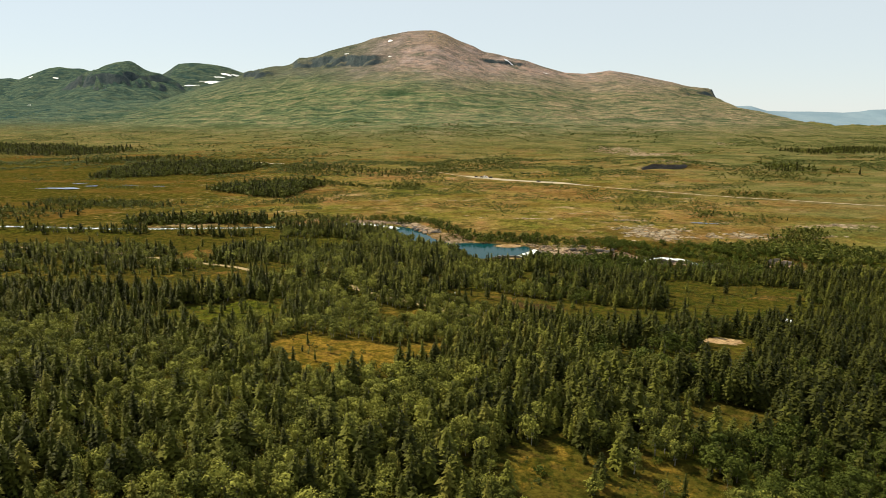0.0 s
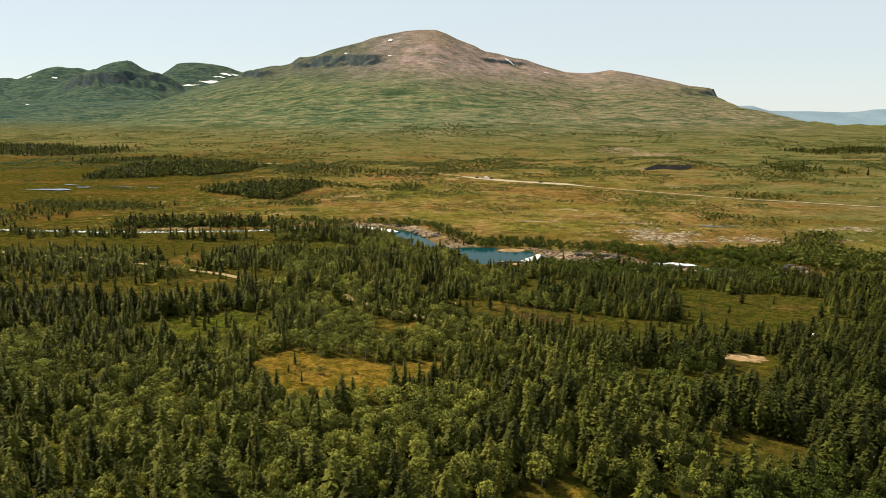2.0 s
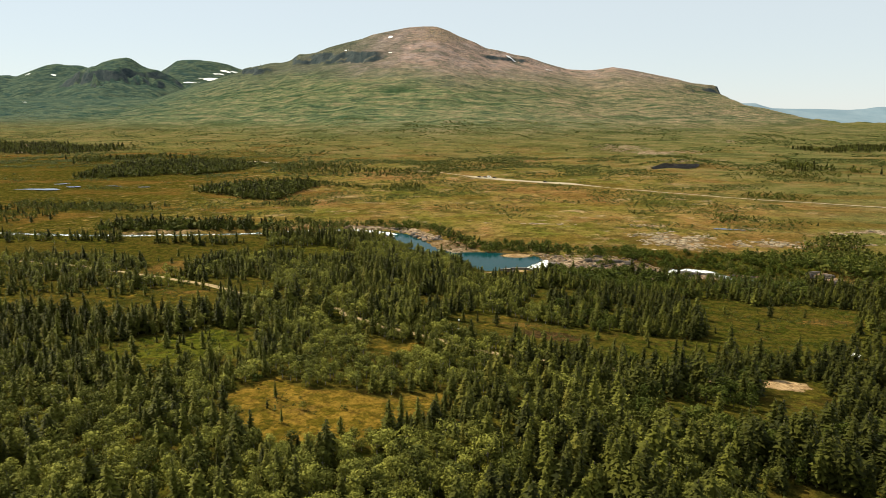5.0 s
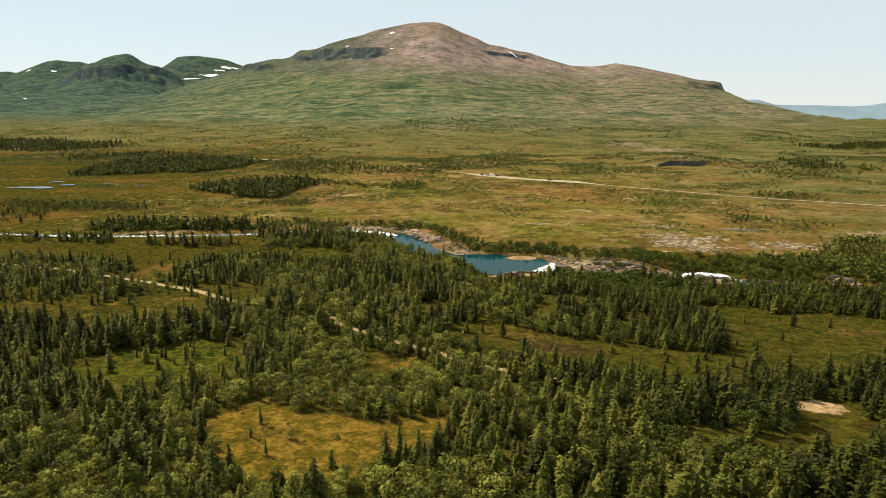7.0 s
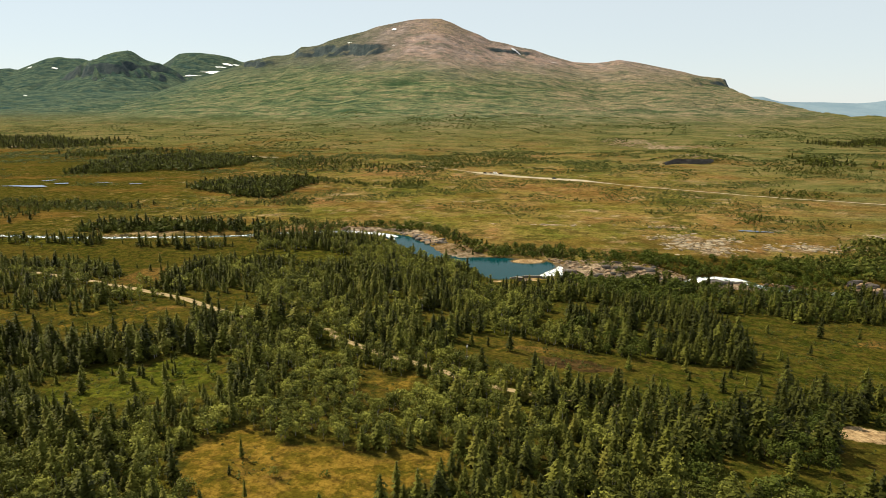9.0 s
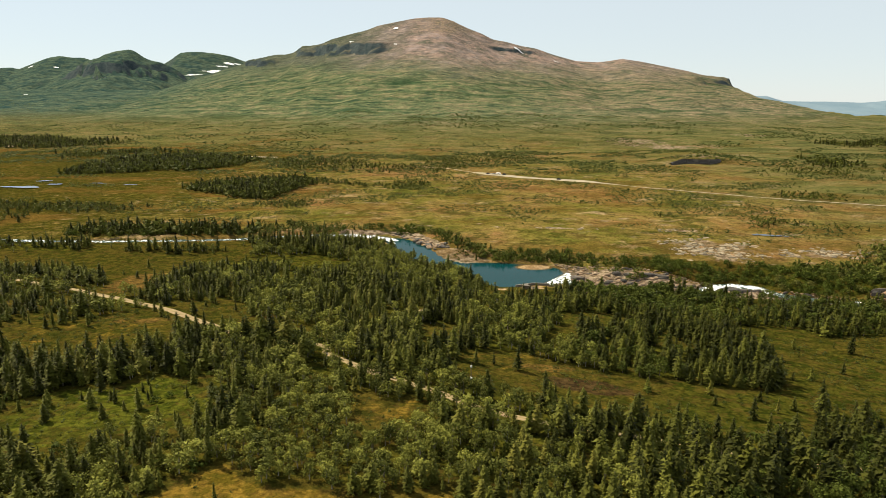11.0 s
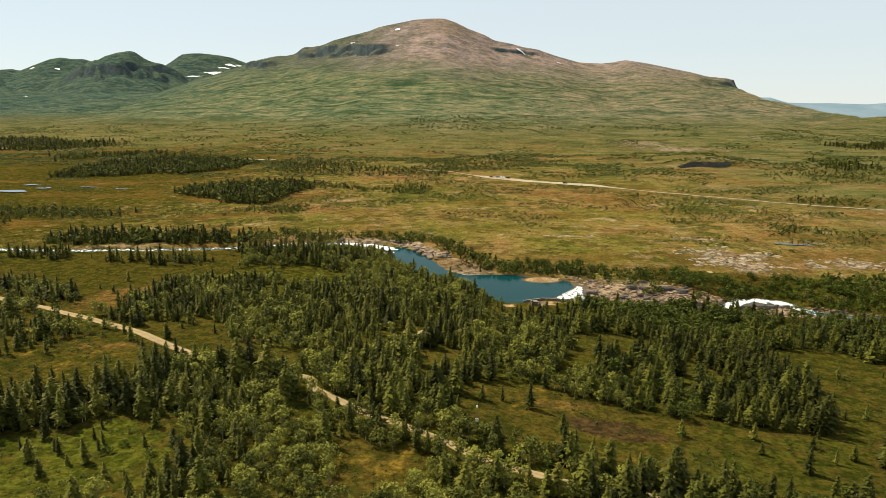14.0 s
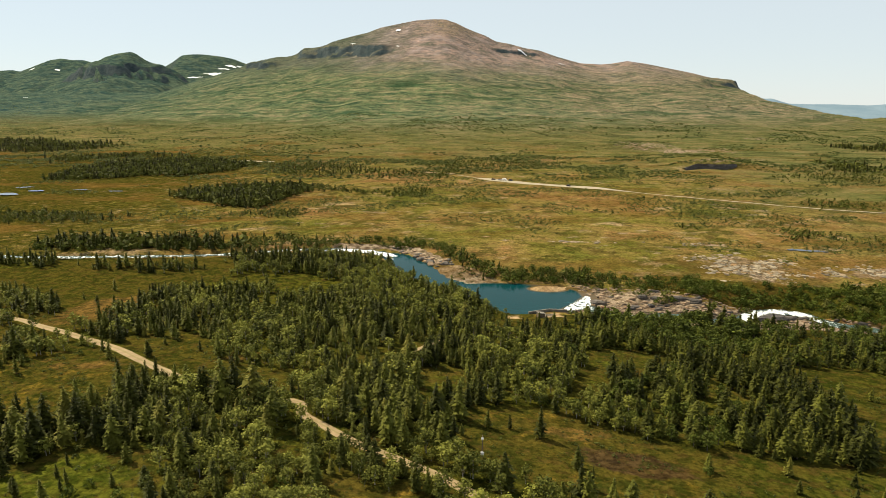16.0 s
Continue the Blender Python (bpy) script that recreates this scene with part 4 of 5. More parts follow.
# birch stands and spruce stands
stand = fbm(wx, wy, 30, 17, 3) + 0.05 * sst(285, 340, wy) + 0.16 * sst(318, 330, wy) * sst(45, 65, wx) + 0.10 * (rng.rand(len(wx)) - 0.5) - 0.14 * sst(20, 120, wx) + 0.11 * (1 - sst(100, 190, wy)) - 0.12 * sst(-20, -45, wx) * sst(200, 215, wy) * sst(275, 262, wy)
is_birch = stand + 0.42 * (rng.rand(len(wx)) - 0.5) > 0.548
low_shrub = rng.rand(len(wx)) < 0.10
alone = dens < 0.2
is_birch &= ~alone | (rng.rand(len(wx)) < 0.2)
for poly, amount in TREE_ISLES:
    is_birch &= ~((inside(wx, wy, poly) > -3) & (rng.rand(len(wx)) < 0.35))
leafy = along(wx, wy, [(64, 344), (82, 344), (104, 338), (132, 332), (160, 322)]) < 4 + 14 * fbm(wx, wy, 14, 61, 2)  # broadleaf belt below the rapids
is_birch |= leafy & (fbm(wx, wy, 7, 63, 2) > 0.36)
tall = (0.75 + 0.5 * fbm(wx, wy, 40, 23, 2)) * np.where(leafy, 1.18, 1.0)
high = np.where(is_birch, rng.uniform(2.9, 5.6, len(wx)), 3.0 + 6.0 * rng.rand(len(wx)) ** 1.5) * tall
high = high * np.where(is_birch, 1 + 0.2 * (1 - sst(120, 180, wy)), 1.02 + 0.2 * (1 - sst(130, 185, wy)))
high = high * (1 + np.where(wx > 0, 0.1, 0.25) * sst(9, 4, along(wx, wy + 4, TRACK)) * (np.abs(wx + 17) > 19))
high = high * (1 - 0.12 * sst(13, 7, along(wx, wy + 7, TRACK[5:12])) * (np.abs(wx + 17) < 17))
high = high * (1 - 0.45 * sst(16, 10, along(wx, wy, [(184, 342), (210, 332)])))
high = np.where(alone, high * 0.9, high)
high = high * (1 - 0.45 * sst(-8, 0, 14 - np.abs(wx - 33)) * sst(318, 330, wy))
high = high * (1 - 0.35 * sst(112, 122, wx) * sst(172, 160, wx) * sst(318, 328, wy))
high = np.where(low_shrub, rng.uniform(1.0, 2.2, len(wx)), high)
turn, tints = rng.uniform(0, 6.28, len(wx)), rng.rand(len(wx)) * (1 - 0.2 * sst(10, 90, wx + 12 * (fbm(wx, wy, 25, 5, 2) - 0.5)) - 0.4 * sst(35, 85, wx) * sst(240, 205, wy))
near, broad, front = wy < 330, wy < 270, wy < 165


def rows_of(mask, kinds, widen=1.0):  # widen: broad or narrow crowns
    n = int(mask.sum())
    w = high[mask] * widen * rng.uniform(1.0, 1.45, n)
    return np.stack([wx[mask], wy[mask], wz[mask] - 0.1, turn[mask], w, high[mask], tints[mask], rng.randint(0, len(kinds), n)], 1)


# the trees that the flight passes nearest, and the lone ones in the glades, stand as trees of their own
def choose(mask, most):
    order = np.where(mask)[0]
    rank = np.where(alone[order], -1000.0, 0) + np.hypot(wx[order] - 2, (wy[order] - 190) * 0.8)
    out = np.zeros(len(wx), bool)
    out[order[np.argsort(rank)[:most]]] = True
    return out


def plant(kind, parts_of, rows, label, category, group, mats):
    """Trees as things of their own: an empty at the foot, a trunk and a crown under it."""
    models = []
    for v, f, m in parts_of:
        root = new(kind)
        for name, i, mat in (("trunk", 1, mats[1]), ("crown", 0, mats[0])):
            some = f[m == i]
            used, f2 = np.unique(some, return_inverse=True)
            me = mesh_of(name, v[used], f2.reshape(-1, 3), [mat])
            ob = new(name, me)
            ob.parent = root
        tagged(root, label, category, group)
        models.append(root)
    for k, (x, y, z, a, w, h, _, i) in enumerate(rows):
        m = Matrix.Translation((x, y, z)) @ Matrix.Rotation(a, 4, "Z")
        root = models[int(i)]
        if root.get("placed"):
            s = root.scale
            copy_thing(root, m @ Matrix.Diagonal((w / s.x, w / s.y, h / s.z, 1)))
        else:
            root.matrix_basis = m @ Matrix.Diagonal((w, w, h, 1))
            root["placed"] = 1
    for root in models:
        if not root.get("placed"):
            for o in (*root.children, root):
                bpy.data.objects.remove(o)


spruce_mask, birch_mask = ~is_birch & ~low_shrub, is_birch & ~low_shrub
own_spruce, own_birch = choose(spruce_mask & near, 290), choose(birch_mask & near, 290)
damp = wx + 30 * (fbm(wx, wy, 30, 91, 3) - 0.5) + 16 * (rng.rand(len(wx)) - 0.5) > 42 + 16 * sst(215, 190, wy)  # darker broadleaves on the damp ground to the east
plant("spruce_tree", SPRUCE_NEAR, rows_of(own_spruce, SPRUCE_NEAR, 1.14), "narrow dark green spruce with drooping boughs", "spruce tree", "spruces of the wood", [M_SPRUCE, M_BARK])
plant("birch_tree", BIRCH_NEAR, rows_of(own_birch, BIRCH_NEAR, 1.1), "round grey-green mountain birch with a pale trunk", "birch tree", "birches of the wood", [M_BIRCH, M_BIRCHBARK])
fall_side = []
for cx, cy, ch in ((57.5, 354.5, 6.2), (59.0, 356.5, 5.0), (61.0, 354.0, 6.6), (63.0, 356.0, 5.4), (65.5, 354.5, 6.0), (67.0, 357.0, 4.2)):
    fall_side.append((cx, cy, float(ground(cx, cy)) - 0.1, cx * 2.1, ch * 1.25, ch, 0.2 + 0.01 * (cy - 354), int(cx) % len(SPRUCE_NEAR)))
plant("spruce_tree", SPRUCE_NEAR, np.array(fall_side), "slim dark spruce beside the white fall", "spruce tree", "spruces beside the fall", [M_SPRUCE, M_BARK])
scatter("spruce_wood", SPRUCE_NEAR, rows_of(spruce_mask & near & ~own_spruce, SPRUCE_NEAR, 1.14), [M_SPRUCE, M_BARK], "dense wood of narrow dark green spruces", "trees")
scatter("spruce_wood", SPRUCE_MID, rows_of(spruce_mask & ~near, SPRUCE_MID, 1.12), [M_SPRUCE, M_BARK], "spruce wood along the river bank", "trees")
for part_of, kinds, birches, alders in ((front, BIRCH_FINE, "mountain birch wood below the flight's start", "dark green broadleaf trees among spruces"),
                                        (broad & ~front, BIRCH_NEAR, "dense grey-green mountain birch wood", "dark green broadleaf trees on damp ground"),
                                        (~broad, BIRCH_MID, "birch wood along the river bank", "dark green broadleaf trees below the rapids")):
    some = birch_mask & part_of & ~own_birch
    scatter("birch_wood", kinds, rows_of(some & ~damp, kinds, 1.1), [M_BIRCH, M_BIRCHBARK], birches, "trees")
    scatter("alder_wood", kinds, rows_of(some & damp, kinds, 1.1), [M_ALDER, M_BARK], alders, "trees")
scatter("undergrowth", SHRUB_NEAR, rows_of(low_shrub, SHRUB_NEAR, 1.0), [M_SHRUB, M_BARK], "low green willow undergrowth between the trees", "bushes")

# small tufts and dwarf bushes in the glades
tx, ty = points(-230, 190, 90, 345, 1.55, rng)
ok = south(tx, ty) & (np.abs(tx - 2) < 0.72 * ty + 5)
tx, ty = tx[ok], ty[ok]
ok = (wood_density(tx, ty) < 0.5) & (along(tx, ty, ROAD) > 3) & (along(tx, ty, TRACK) > 2.5) & (rng.rand(len(tx)) < 0.7 * sst(0.47, 0.60, fbm(tx, ty, 11, 31, 3)) + 0.03)
for poly in SANDS:
    ok &= inside(tx, ty, poly) < -1
tx, ty = tx[ok], ty[ok]
n = len(tx)
h = 0.2 + 0.6 * rng.rand(n) ** 2
scatter("dwarf_bushes", SHRUB_FAR, np.stack([tx, ty, ground(tx, ty) - 0.05, rng.uniform(0, 6.28, n), h * 1.1, h, rng.rand(n), rng.randint(0, 3, n)], 1), [M_SCRUB], "low dwarf bushes scattered over the glades", "bushes")

# ---- bushes along the far bank ----
BANK_ROWS = [([(24, 415), (45, 411), (62, 409), (85, 403), (103, 398), (123, 390), (146, 384), (178, 372), (240, 350), (320, 325)], 10, 0.97), ([(105, 398), (135, 390), (165, 382), (200, 374), (260, 356)], 14, 0.96), ([(-62, 486), (-30, 484), (-5, 470), (8, 446), (18, 430)], 6, 0.8),
             ([(165, 386), (200, 384), (235, 378), (290, 350)], 17, 0.95), ([(158, 370), (180, 363), (205, 353), (240, 340)], 6, 0.95), ([(-330, 470), (-228, 466), (-150, 468), (-110, 470), (-62, 484)], 7, 0.85)]
bx, by = points(-400, 330, 330, 500, 2.55, rng)
chance = np.zeros(len(bx))
for line, half, amount in BANK_ROWS:
    chance = np.maximum(chance, amount * sst(half, half * 0.6, along(bx, by, line) + 11 * (fbm(bx, by, 22, 3, 3) - 0.5)))
chance *= sst(0.22, 0.36, fbm(bx, by, 16, 41, 2))
gz = ground(bx, by)
ok = (rng.rand(len(bx)) < chance) & (along(bx, by, [(186, 360), (200, 358), (212, 343)]) > 6) & (gz > level(bx) + 0.4) & (np.abs(bx) < 0.72 * by + 10) & ((inside(bx, by, ROCKBED) < -1) | (bx > 160))
# and a few among the rocks
for cx, cy, cr in ((90, 380, 5), (97, 383, 4), (122, 371, 4), (148, 366, 5), (160, 358, 4), (110, 377, 3), (86, 388, 6), (128, 379, 6), (76, 390, 4)):
    ok |= (np.hypot(bx - cx, (by - cy) * 1.6) < cr) & (rng.rand(len(bx)) < 0.7)
bx, by, gz = bx[ok], by[ok], gz[ok]
n = len(bx)
h = 0.9 + 3.0 * rng.rand(n) ** 1.6
scatter("willow_thicket", SHRUB_NEAR, np.stack([bx, by, gz - 0.1, rng.uniform(0, 6.28, n), h * 1.1, h, rng.rand(n), rng.randint(0, 3, n)], 1), [M_SHRUB, M_BARK], "dark green willow thicket along the river", "bushes")

# ---- groves and scrub on the plain ----
GROVES = [  # outline, spacing, share of conifers, height
    ([(180, 388), (215, 402), (262, 384), (275, 340), (215, 352)], 3.4, 0.05, 6), ([(8, 414), (26, 412), (24, 424), (12, 440), (4, 446)], 3.2, 0.35, 5.5), ([(30, 412), (62, 407), (60, 415), (30, 420)], 3.4, 0.3, 5),
    ([(-430, 808), (-381, 813), (-346, 832), (-297, 838), (-272, 895), (-262, 974), (-286, 990), (-372, 1030), (-420, 960), (-440, 870)], 3.9, 0.36, 10), ([(-240, 672), (-198, 640), (-157, 612), (-143, 662), (-126, 708), (-140, 728), (-206, 722), (-228, 690)], 3.0, 0.38, 9.5),
    ([(-520, 980), (-440, 1010), (-380, 1090), (-480, 1120), (-600, 1040)], 7.5, 0.4, 9),
    ([(-222, 461), (-157, 463), (-117, 468), (-112, 476), (-160, 484), (-222, 478)], 2.9, 0.6, 9), ([(-118, 478), (-50, 481), (-52, 490), (-122, 492)], 3.4, 0.1, 5), ([(-360, 554), (-243, 548), (-232, 566), (-360, 592)], 3.4, 0.15, 5), ([(-172, 570), (-120, 578), (-126, 590), (-168, 586)], 4.0, 0.2, 4),
    ([(-130, 738), (-30, 704), (-30, 674), (-98, 684), (-130, 700)], 4.2, 0.15, 5), ([(-276, 1006), (-129, 955), (-28, 822), (-62, 812), (-195, 880)], 6.0, 0.35, 6),
    ([(-1000, 1130), (-735, 1150), (-648, 1165), (-590, 1215), (-700, 1290), (-950, 1420)], 7.5, 0.5, 11), ([(446, 880), (490, 838), (560, 830), (530, 895), (490, 930)], 5.5, 0.55, 10),
    ([(670, 1235), (713, 1175), (900, 1180), (1000, 1300), (800, 1300)], 6.5, 0.7, 9), ([(137, 545), (187, 530), (184, 511), (147, 522)], 4.0, 0.05, 3.5), ([(198, 492), (219, 486), (238, 508), (216, 524)], 3.2, 0.05, 4.5),
    ([(228, 496), (262, 482), (262, 472), (230, 486)], 4.0, 0.05, 3), ([(-420, 500), (-300, 490), (-300, 520), (-420, 530)], 6, 0.4, 6), ([(-2, 800), (32, 860), (20, 880), (-20, 830)], 5.5, 0.1, 5),
    ([(-10, 900), (108, 900), (158, 984), (89, 1060), (-11, 1020)], 6, 0.08, 4), ([(101, 1202), (333, 1184), (359, 1272), (105, 1260)], 5.5, 0.1, 2.8), ([(330, 975), (420, 985), (430, 1040), (330, 1020)], 7, 0.1, 5), ([(255, 598), (286, 592), (319, 579), (351, 628), (323, 647), (277, 631)], 4.0, 0.05, 4.5), ([(326, 792), (445, 769), (492, 838), (356, 844)], 6.5, 0.1, 4.5), ([(224, 400), (242, 394), (266, 433), (248, 438)], 3.2, 0.1, 5.5),
    ([(105, 590), (124, 570), (130, 578), (112, 598)], 4, 0.0, 3),
]
con, dec = [], []
for poly, gap, share, tallest in GROVES:
    px, py = zip(*poly)
    gx, gy = points(min(px) - 6 * gap, max(px) + 6 * gap, min(py) - 7 * gap, max(py) + 7 * gap, gap, rng)
    edge = inside(gx, gy, poly) + (20 if gap > 3.9 else 7) * gap * (fbm(gx * 0.6, gy * 0.5, 8 * gap, 51, 3) - 0.5)
    ok = (rng.rand(len(gx)) < sst(-3 * gap, gap * 2.5, edge) * 0.9) & (np.abs(gx) < 0.74 * gy + 20) & (along(gx, gy, HIGHWAY) > 8) & (inside(gx, gy, POOL) < -2.5) & (along(gx, gy, RIVER_UP) > 8) & (inside(gx, gy, ROCKBED) < 0)
    gx, gy = gx[ok], gy[ok]
    n = len(gx)
    c = rng.rand(n) < share
    h = np.where(c, rng.uniform(0.5, 1.1, n), rng.uniform(0.4, 0.75, n)) * tallest
    w = np.where(c, h * 1.3, h * 1.05)
    rows = np.stack([gx, gy, ground(gx, gy) - 0.2, rng.uniform(0, 6.28, n), w, h, 0.02 + 0.36 * rng.rand(n), rng.randint(0, 3, n)], 1)
    con.append(rows[c])
    dec.append(rows[~c])
scatter("spruce_grove", SPRUCE_FAR, np.concatenate(con), [M_SPRUCE], "dark spruce groves standing on the open heath", "trees")
scatter("birch_grove", SHRUB_FAR, np.concatenate(dec), [M_BIRCH], "low birch groves on the open heath", "trees")

sx, sy = [], []
for y0, y1, gap in ((430, 700, 3.8), (700, 1100, 5.2), (1100, 1700, 8.5)):
    gx, gy = points(-0.75 * y1, 0.75 * y1, y0, y1, gap, rng)
    f = fbm(gx * 0.7, gy, 46, 61, 3) * 0.6 + 0.25 * fbm(gx, gy, 17, 63, 2) + 0.15 * vnoise(gx * 0.5, gy, 220, 66)
    lim = 0.55 if y0 < 700 else (0.535 if y0 < 1100 else 0.515)
    ok = (rng.rand(len(gx)) < sst(lim, lim + 0.035, f) * 0.97 + 0.004) & (np.abs(gx) < 0.74 * gy + 20) & ~south(gx, gy) & (along(gx, gy, HIGHWAY) > 9) & (along(gx, gy, RIVER_UP) > 14)
    ok &= (inside(gx, gy, POOL) < -14) & (inside(gx, gy, ROCKBED) < -10)
    sx.append(gx[ok])
    sy.append(gy[ok])
sx, sy = np.concatenate(sx), np.concatenate(sy)
n = len(sx)
h = rng.uniform(0.7, 2.2, n) * np.clip(sy / 750, 0.75, 1.4)
scatter("heath_scrub", SHRUB_FAR + SCRUB_FAR, np.stack([sx, sy, ground(sx, sy) - 0.15, rng.uniform(0, 6.28, n), h * 1.35, h, rng.rand(n), rng.randint(0, 3, n) + 3 * (sy > 800)], 1), [M_SCRUB], "scattered willow scrub on the golden heath", "bushes")

# scrub on the mountain slopes
gx, gy = points(-2000, 2000, 1500, 2800, 13.5, rng)
f = fbm(gx * 0.4, gy, 110, 71, 4)
ok = (rng.rand(len(gx)) < sst(0.48, 0.62, f) * 0.7) & (np.abs(gx) < 0.74 * gy + 20)
gx, gy = gx[ok], gy[ok]
gz = ground(gx, gy)
ok = gz < 200 - 60 * rng.rand(len(gz))
gx, gy, gz = gx[ok], gy[ok], gz[ok]
n = len(gx)
h = rng.uniform(1.0, 2.4, n)
scatter("slope_scrub", SCRUB_FAR, np.stack([gx, gy, gz - 0.3, rng.uniform(0, 6.28, n), h * 1.5, h, rng.rand(n), rng.randint(0, 3, n)], 1), [M_SCRUB], "green birch scrub on the lower mountain slopes", "bushes")

# ---- stones of the river bed ----
def stone_mesh(seed, flat, mat):
    """An angular slab: an uneven many-sided outline, stepped in towards a tilted top."""
    r = np.random.RandomState(seed)
    n = 7
    a = (np.arange(n) + r.uniform(-0.3, 0.3, n)) * 2 * np.pi / n
    rad = r.uniform(0.65, 1.2, n)
    rings = []
    for z, k in ((-0.5, 1.1), (flat * 0.5, 1.0), (flat, 0.72)):
        dz = r.uniform(-0.1, 0.1) * np.cos(a) + r.uniform(-0.1, 0.1) * np.sin(a)
        rings.append(np.stack([rad * k * np.cos(a) * 1.25, rad * k * np.sin(a), z + dz * (z > 0) + r.uniform(-0.05, 0.05, n)], 1))
    bm = bmesh.new()
    rows = [[bm.verts.new(p) for p in ring] for ring in rings]
    for lo, hi in zip(rows, rows[1:]):
        for i in range(n):
            bm.faces.new((lo[i], lo[(i + 1) % n], hi[(i + 1) % n], hi[i]))
    bm.faces.new(rows[-1])
    me = bpy.data.meshes.new("stone")
    bm.to_mesh(me)
    bm.free()
    me.materials.append(mat)
    return me


def build_stones():
    r = np.random.RandomState(5)
    pale = [stone_mesh(k, 0.22 + 0.10 * (k % 4), M_STONE) for k in range(8)]
    dark = [stone_mesh(20 + k, 0.5 + 0.1 * (k % 3), M_DARKSTONE) for k in range(4)]
    bed = tagged(new("rock_bed"), "broken pinkish rock ledges beside the rapids", "rocks", kind="structure")
    bed.location = (95, 370, -12)

    def lay(x, y, s, mesh, tilt=14):
        ob = new("stone", mesh)
        ob.parent = bed
        ob.matrix_basis = Matrix.Translation((x - 95, y - 370, float(ground(x, y)) + 12 + 0.1 * s)) @ pose(0, 0, 0, r.uniform(-tilt, tilt), r.uniform(-tilt, tilt), r.uniform(-40, 40)) @ Matrix.Diagonal((s * r.uniform(0.9, 2.2), s * r.uniform(0.7, 1.1), s, 1))

    count = 0
    while count < 290:
        x, y = r.uniform(50, 205), r.uniform(330, 402)
        if inside(x, y, ROCKBED) < 0 or along(x, y, RIVER_DOWN) < 3.0:
            continue
        lay(x, y, r.uniform(0.35, 0.9) * (1 + 1.0 * (r.rand() < 0.22)), pale[r.randint(8)] if r.rand() < 0.68 else dark[r.randint(4)])
        count += 1
    for x, y, s in ((133, 366, 3.0), (128, 366, 2.3), (139, 366.5, 2.1), (145, 368, 1.8), (100, 384, 1.8), (106, 382, 1.4), (64, 379, 1.5), (67, 371, 1.6), (70, 366, 1.4), (86, 377, 1.3), (122, 374, 1.2)):
        lay(x, y, s, dark[r.randint(4)], 5)
    # the smaller broken pieces between them
    kinds = []
    for me in pale:
        me.calc_loop_triangles()
        co = np.array([v.co[:] for v in me.vertices])
        tri = np.array([t.vertices[:] for t in me.loop_triangles])
        kinds.append((co, tri, np.zeros(len(tri), int)))
    rx, ry = points(50, 206, 330, 402, 1.35, r)
    ok = (inside(rx, ry, ROCKBED) > -1.5) & (along(rx, ry, RIVER_DOWN) > 3.4) & (r.rand(len(rx)) < 0.85 * sst(0.36, 0.55, fbm(rx, ry, 9, 77, 3)))
    rx, ry = rx[ok], ry[ok]
    k = r.uniform(0.22, 0.7, len(rx))
    scatter("rubble", kinds, np.stack([rx, ry, ground(rx, ry), r.uniform(-0.7, 0.7, len(rx)), k * 1.3, k * 0.9, r.rand(len(rx)), r.randint(0, 8, len(rx))], 1), [M_STONE], "broken pinkish rock rubble beside the rapids", "rocks")
    # bare lichen-grey rock showing through the heath
    bx, by = points(60, 300, 400, 492, 1.3, r)
    bare = np.zeros(len(bx))
    for cx, cy, wx_, wy_, a in ((150, 432, 24, 25, 1.0), (202, 418, 22, 11, 0.9), (245, 418, 24, 9, 0.6), (74, 486, 15, 3.5, 0.9), (108, 483, 9, 3, 0.8), (150, 480, 20, 4, 0.6), (285, 450, 30, 9, 0.6)):
        bare = np.maximum(bare, a * np.exp(-((((bx - cx) / wx_) ** 2 + ((by - cy) / wy_) ** 2) ** 2)))
    ok = r.rand(len(bx)) < bare * sst(0.46, 0.56, fbm(bx, by, 11, 87, 3)) * 0.7
    bx, by = bx[ok], by[ok]
    k = 0.3 + 1.5 * r.rand(len(bx)) ** 2.2
    scatter("bare_rock", kinds, np.stack([bx, by, ground(bx, by), r.uniform(0, 6.28, len(bx)), k, 0.3 + 0.25 * k, r.rand(len(bx)), r.randint(0, 8, len(bx))], 1), [M_LICHEN], "flat pale lichen-covered rock in the heath", "rocks")
    head = tagged(new("rock_point"), "grey rock point where the rapids enter the pool", "rocks", kind="structure")
    head.location = (-12, 458, -9)
    for _ in range(60):
        s = r.rand()
        x, y = -36 + 36 * s + r.uniform(-5, 5), 479 - 40 * s + r.uniform(-4, 4)
        if inside(x, y, POOL) > -0.5 or along(x, y, RIVER_UP) < 5:
            continue
        ob = new("stone", pale[r.randint(8)] if r.rand() < 0.55 else dark[r.randint(4)])
        ob.parent = head
        k = r.uniform(0.7, 2.0)
        ob.matrix_basis = Matrix.Translation((x + 12, y - 458, float(ground(x, y)) + 9 + 0.1)) @ pose(0, 0, 0, r.uniform(-8, 8), r.uniform(-8, 8), r.uniform(0, 360)) @ Matrix.Diagonal((k * 1.3, k, k * 0.8, 1))
    ledge = tagged(new("rock_ledge"), "dark rock ledge above the lower river", "rocks", kind="structure")
    ledge.location = (190, 335, -12)
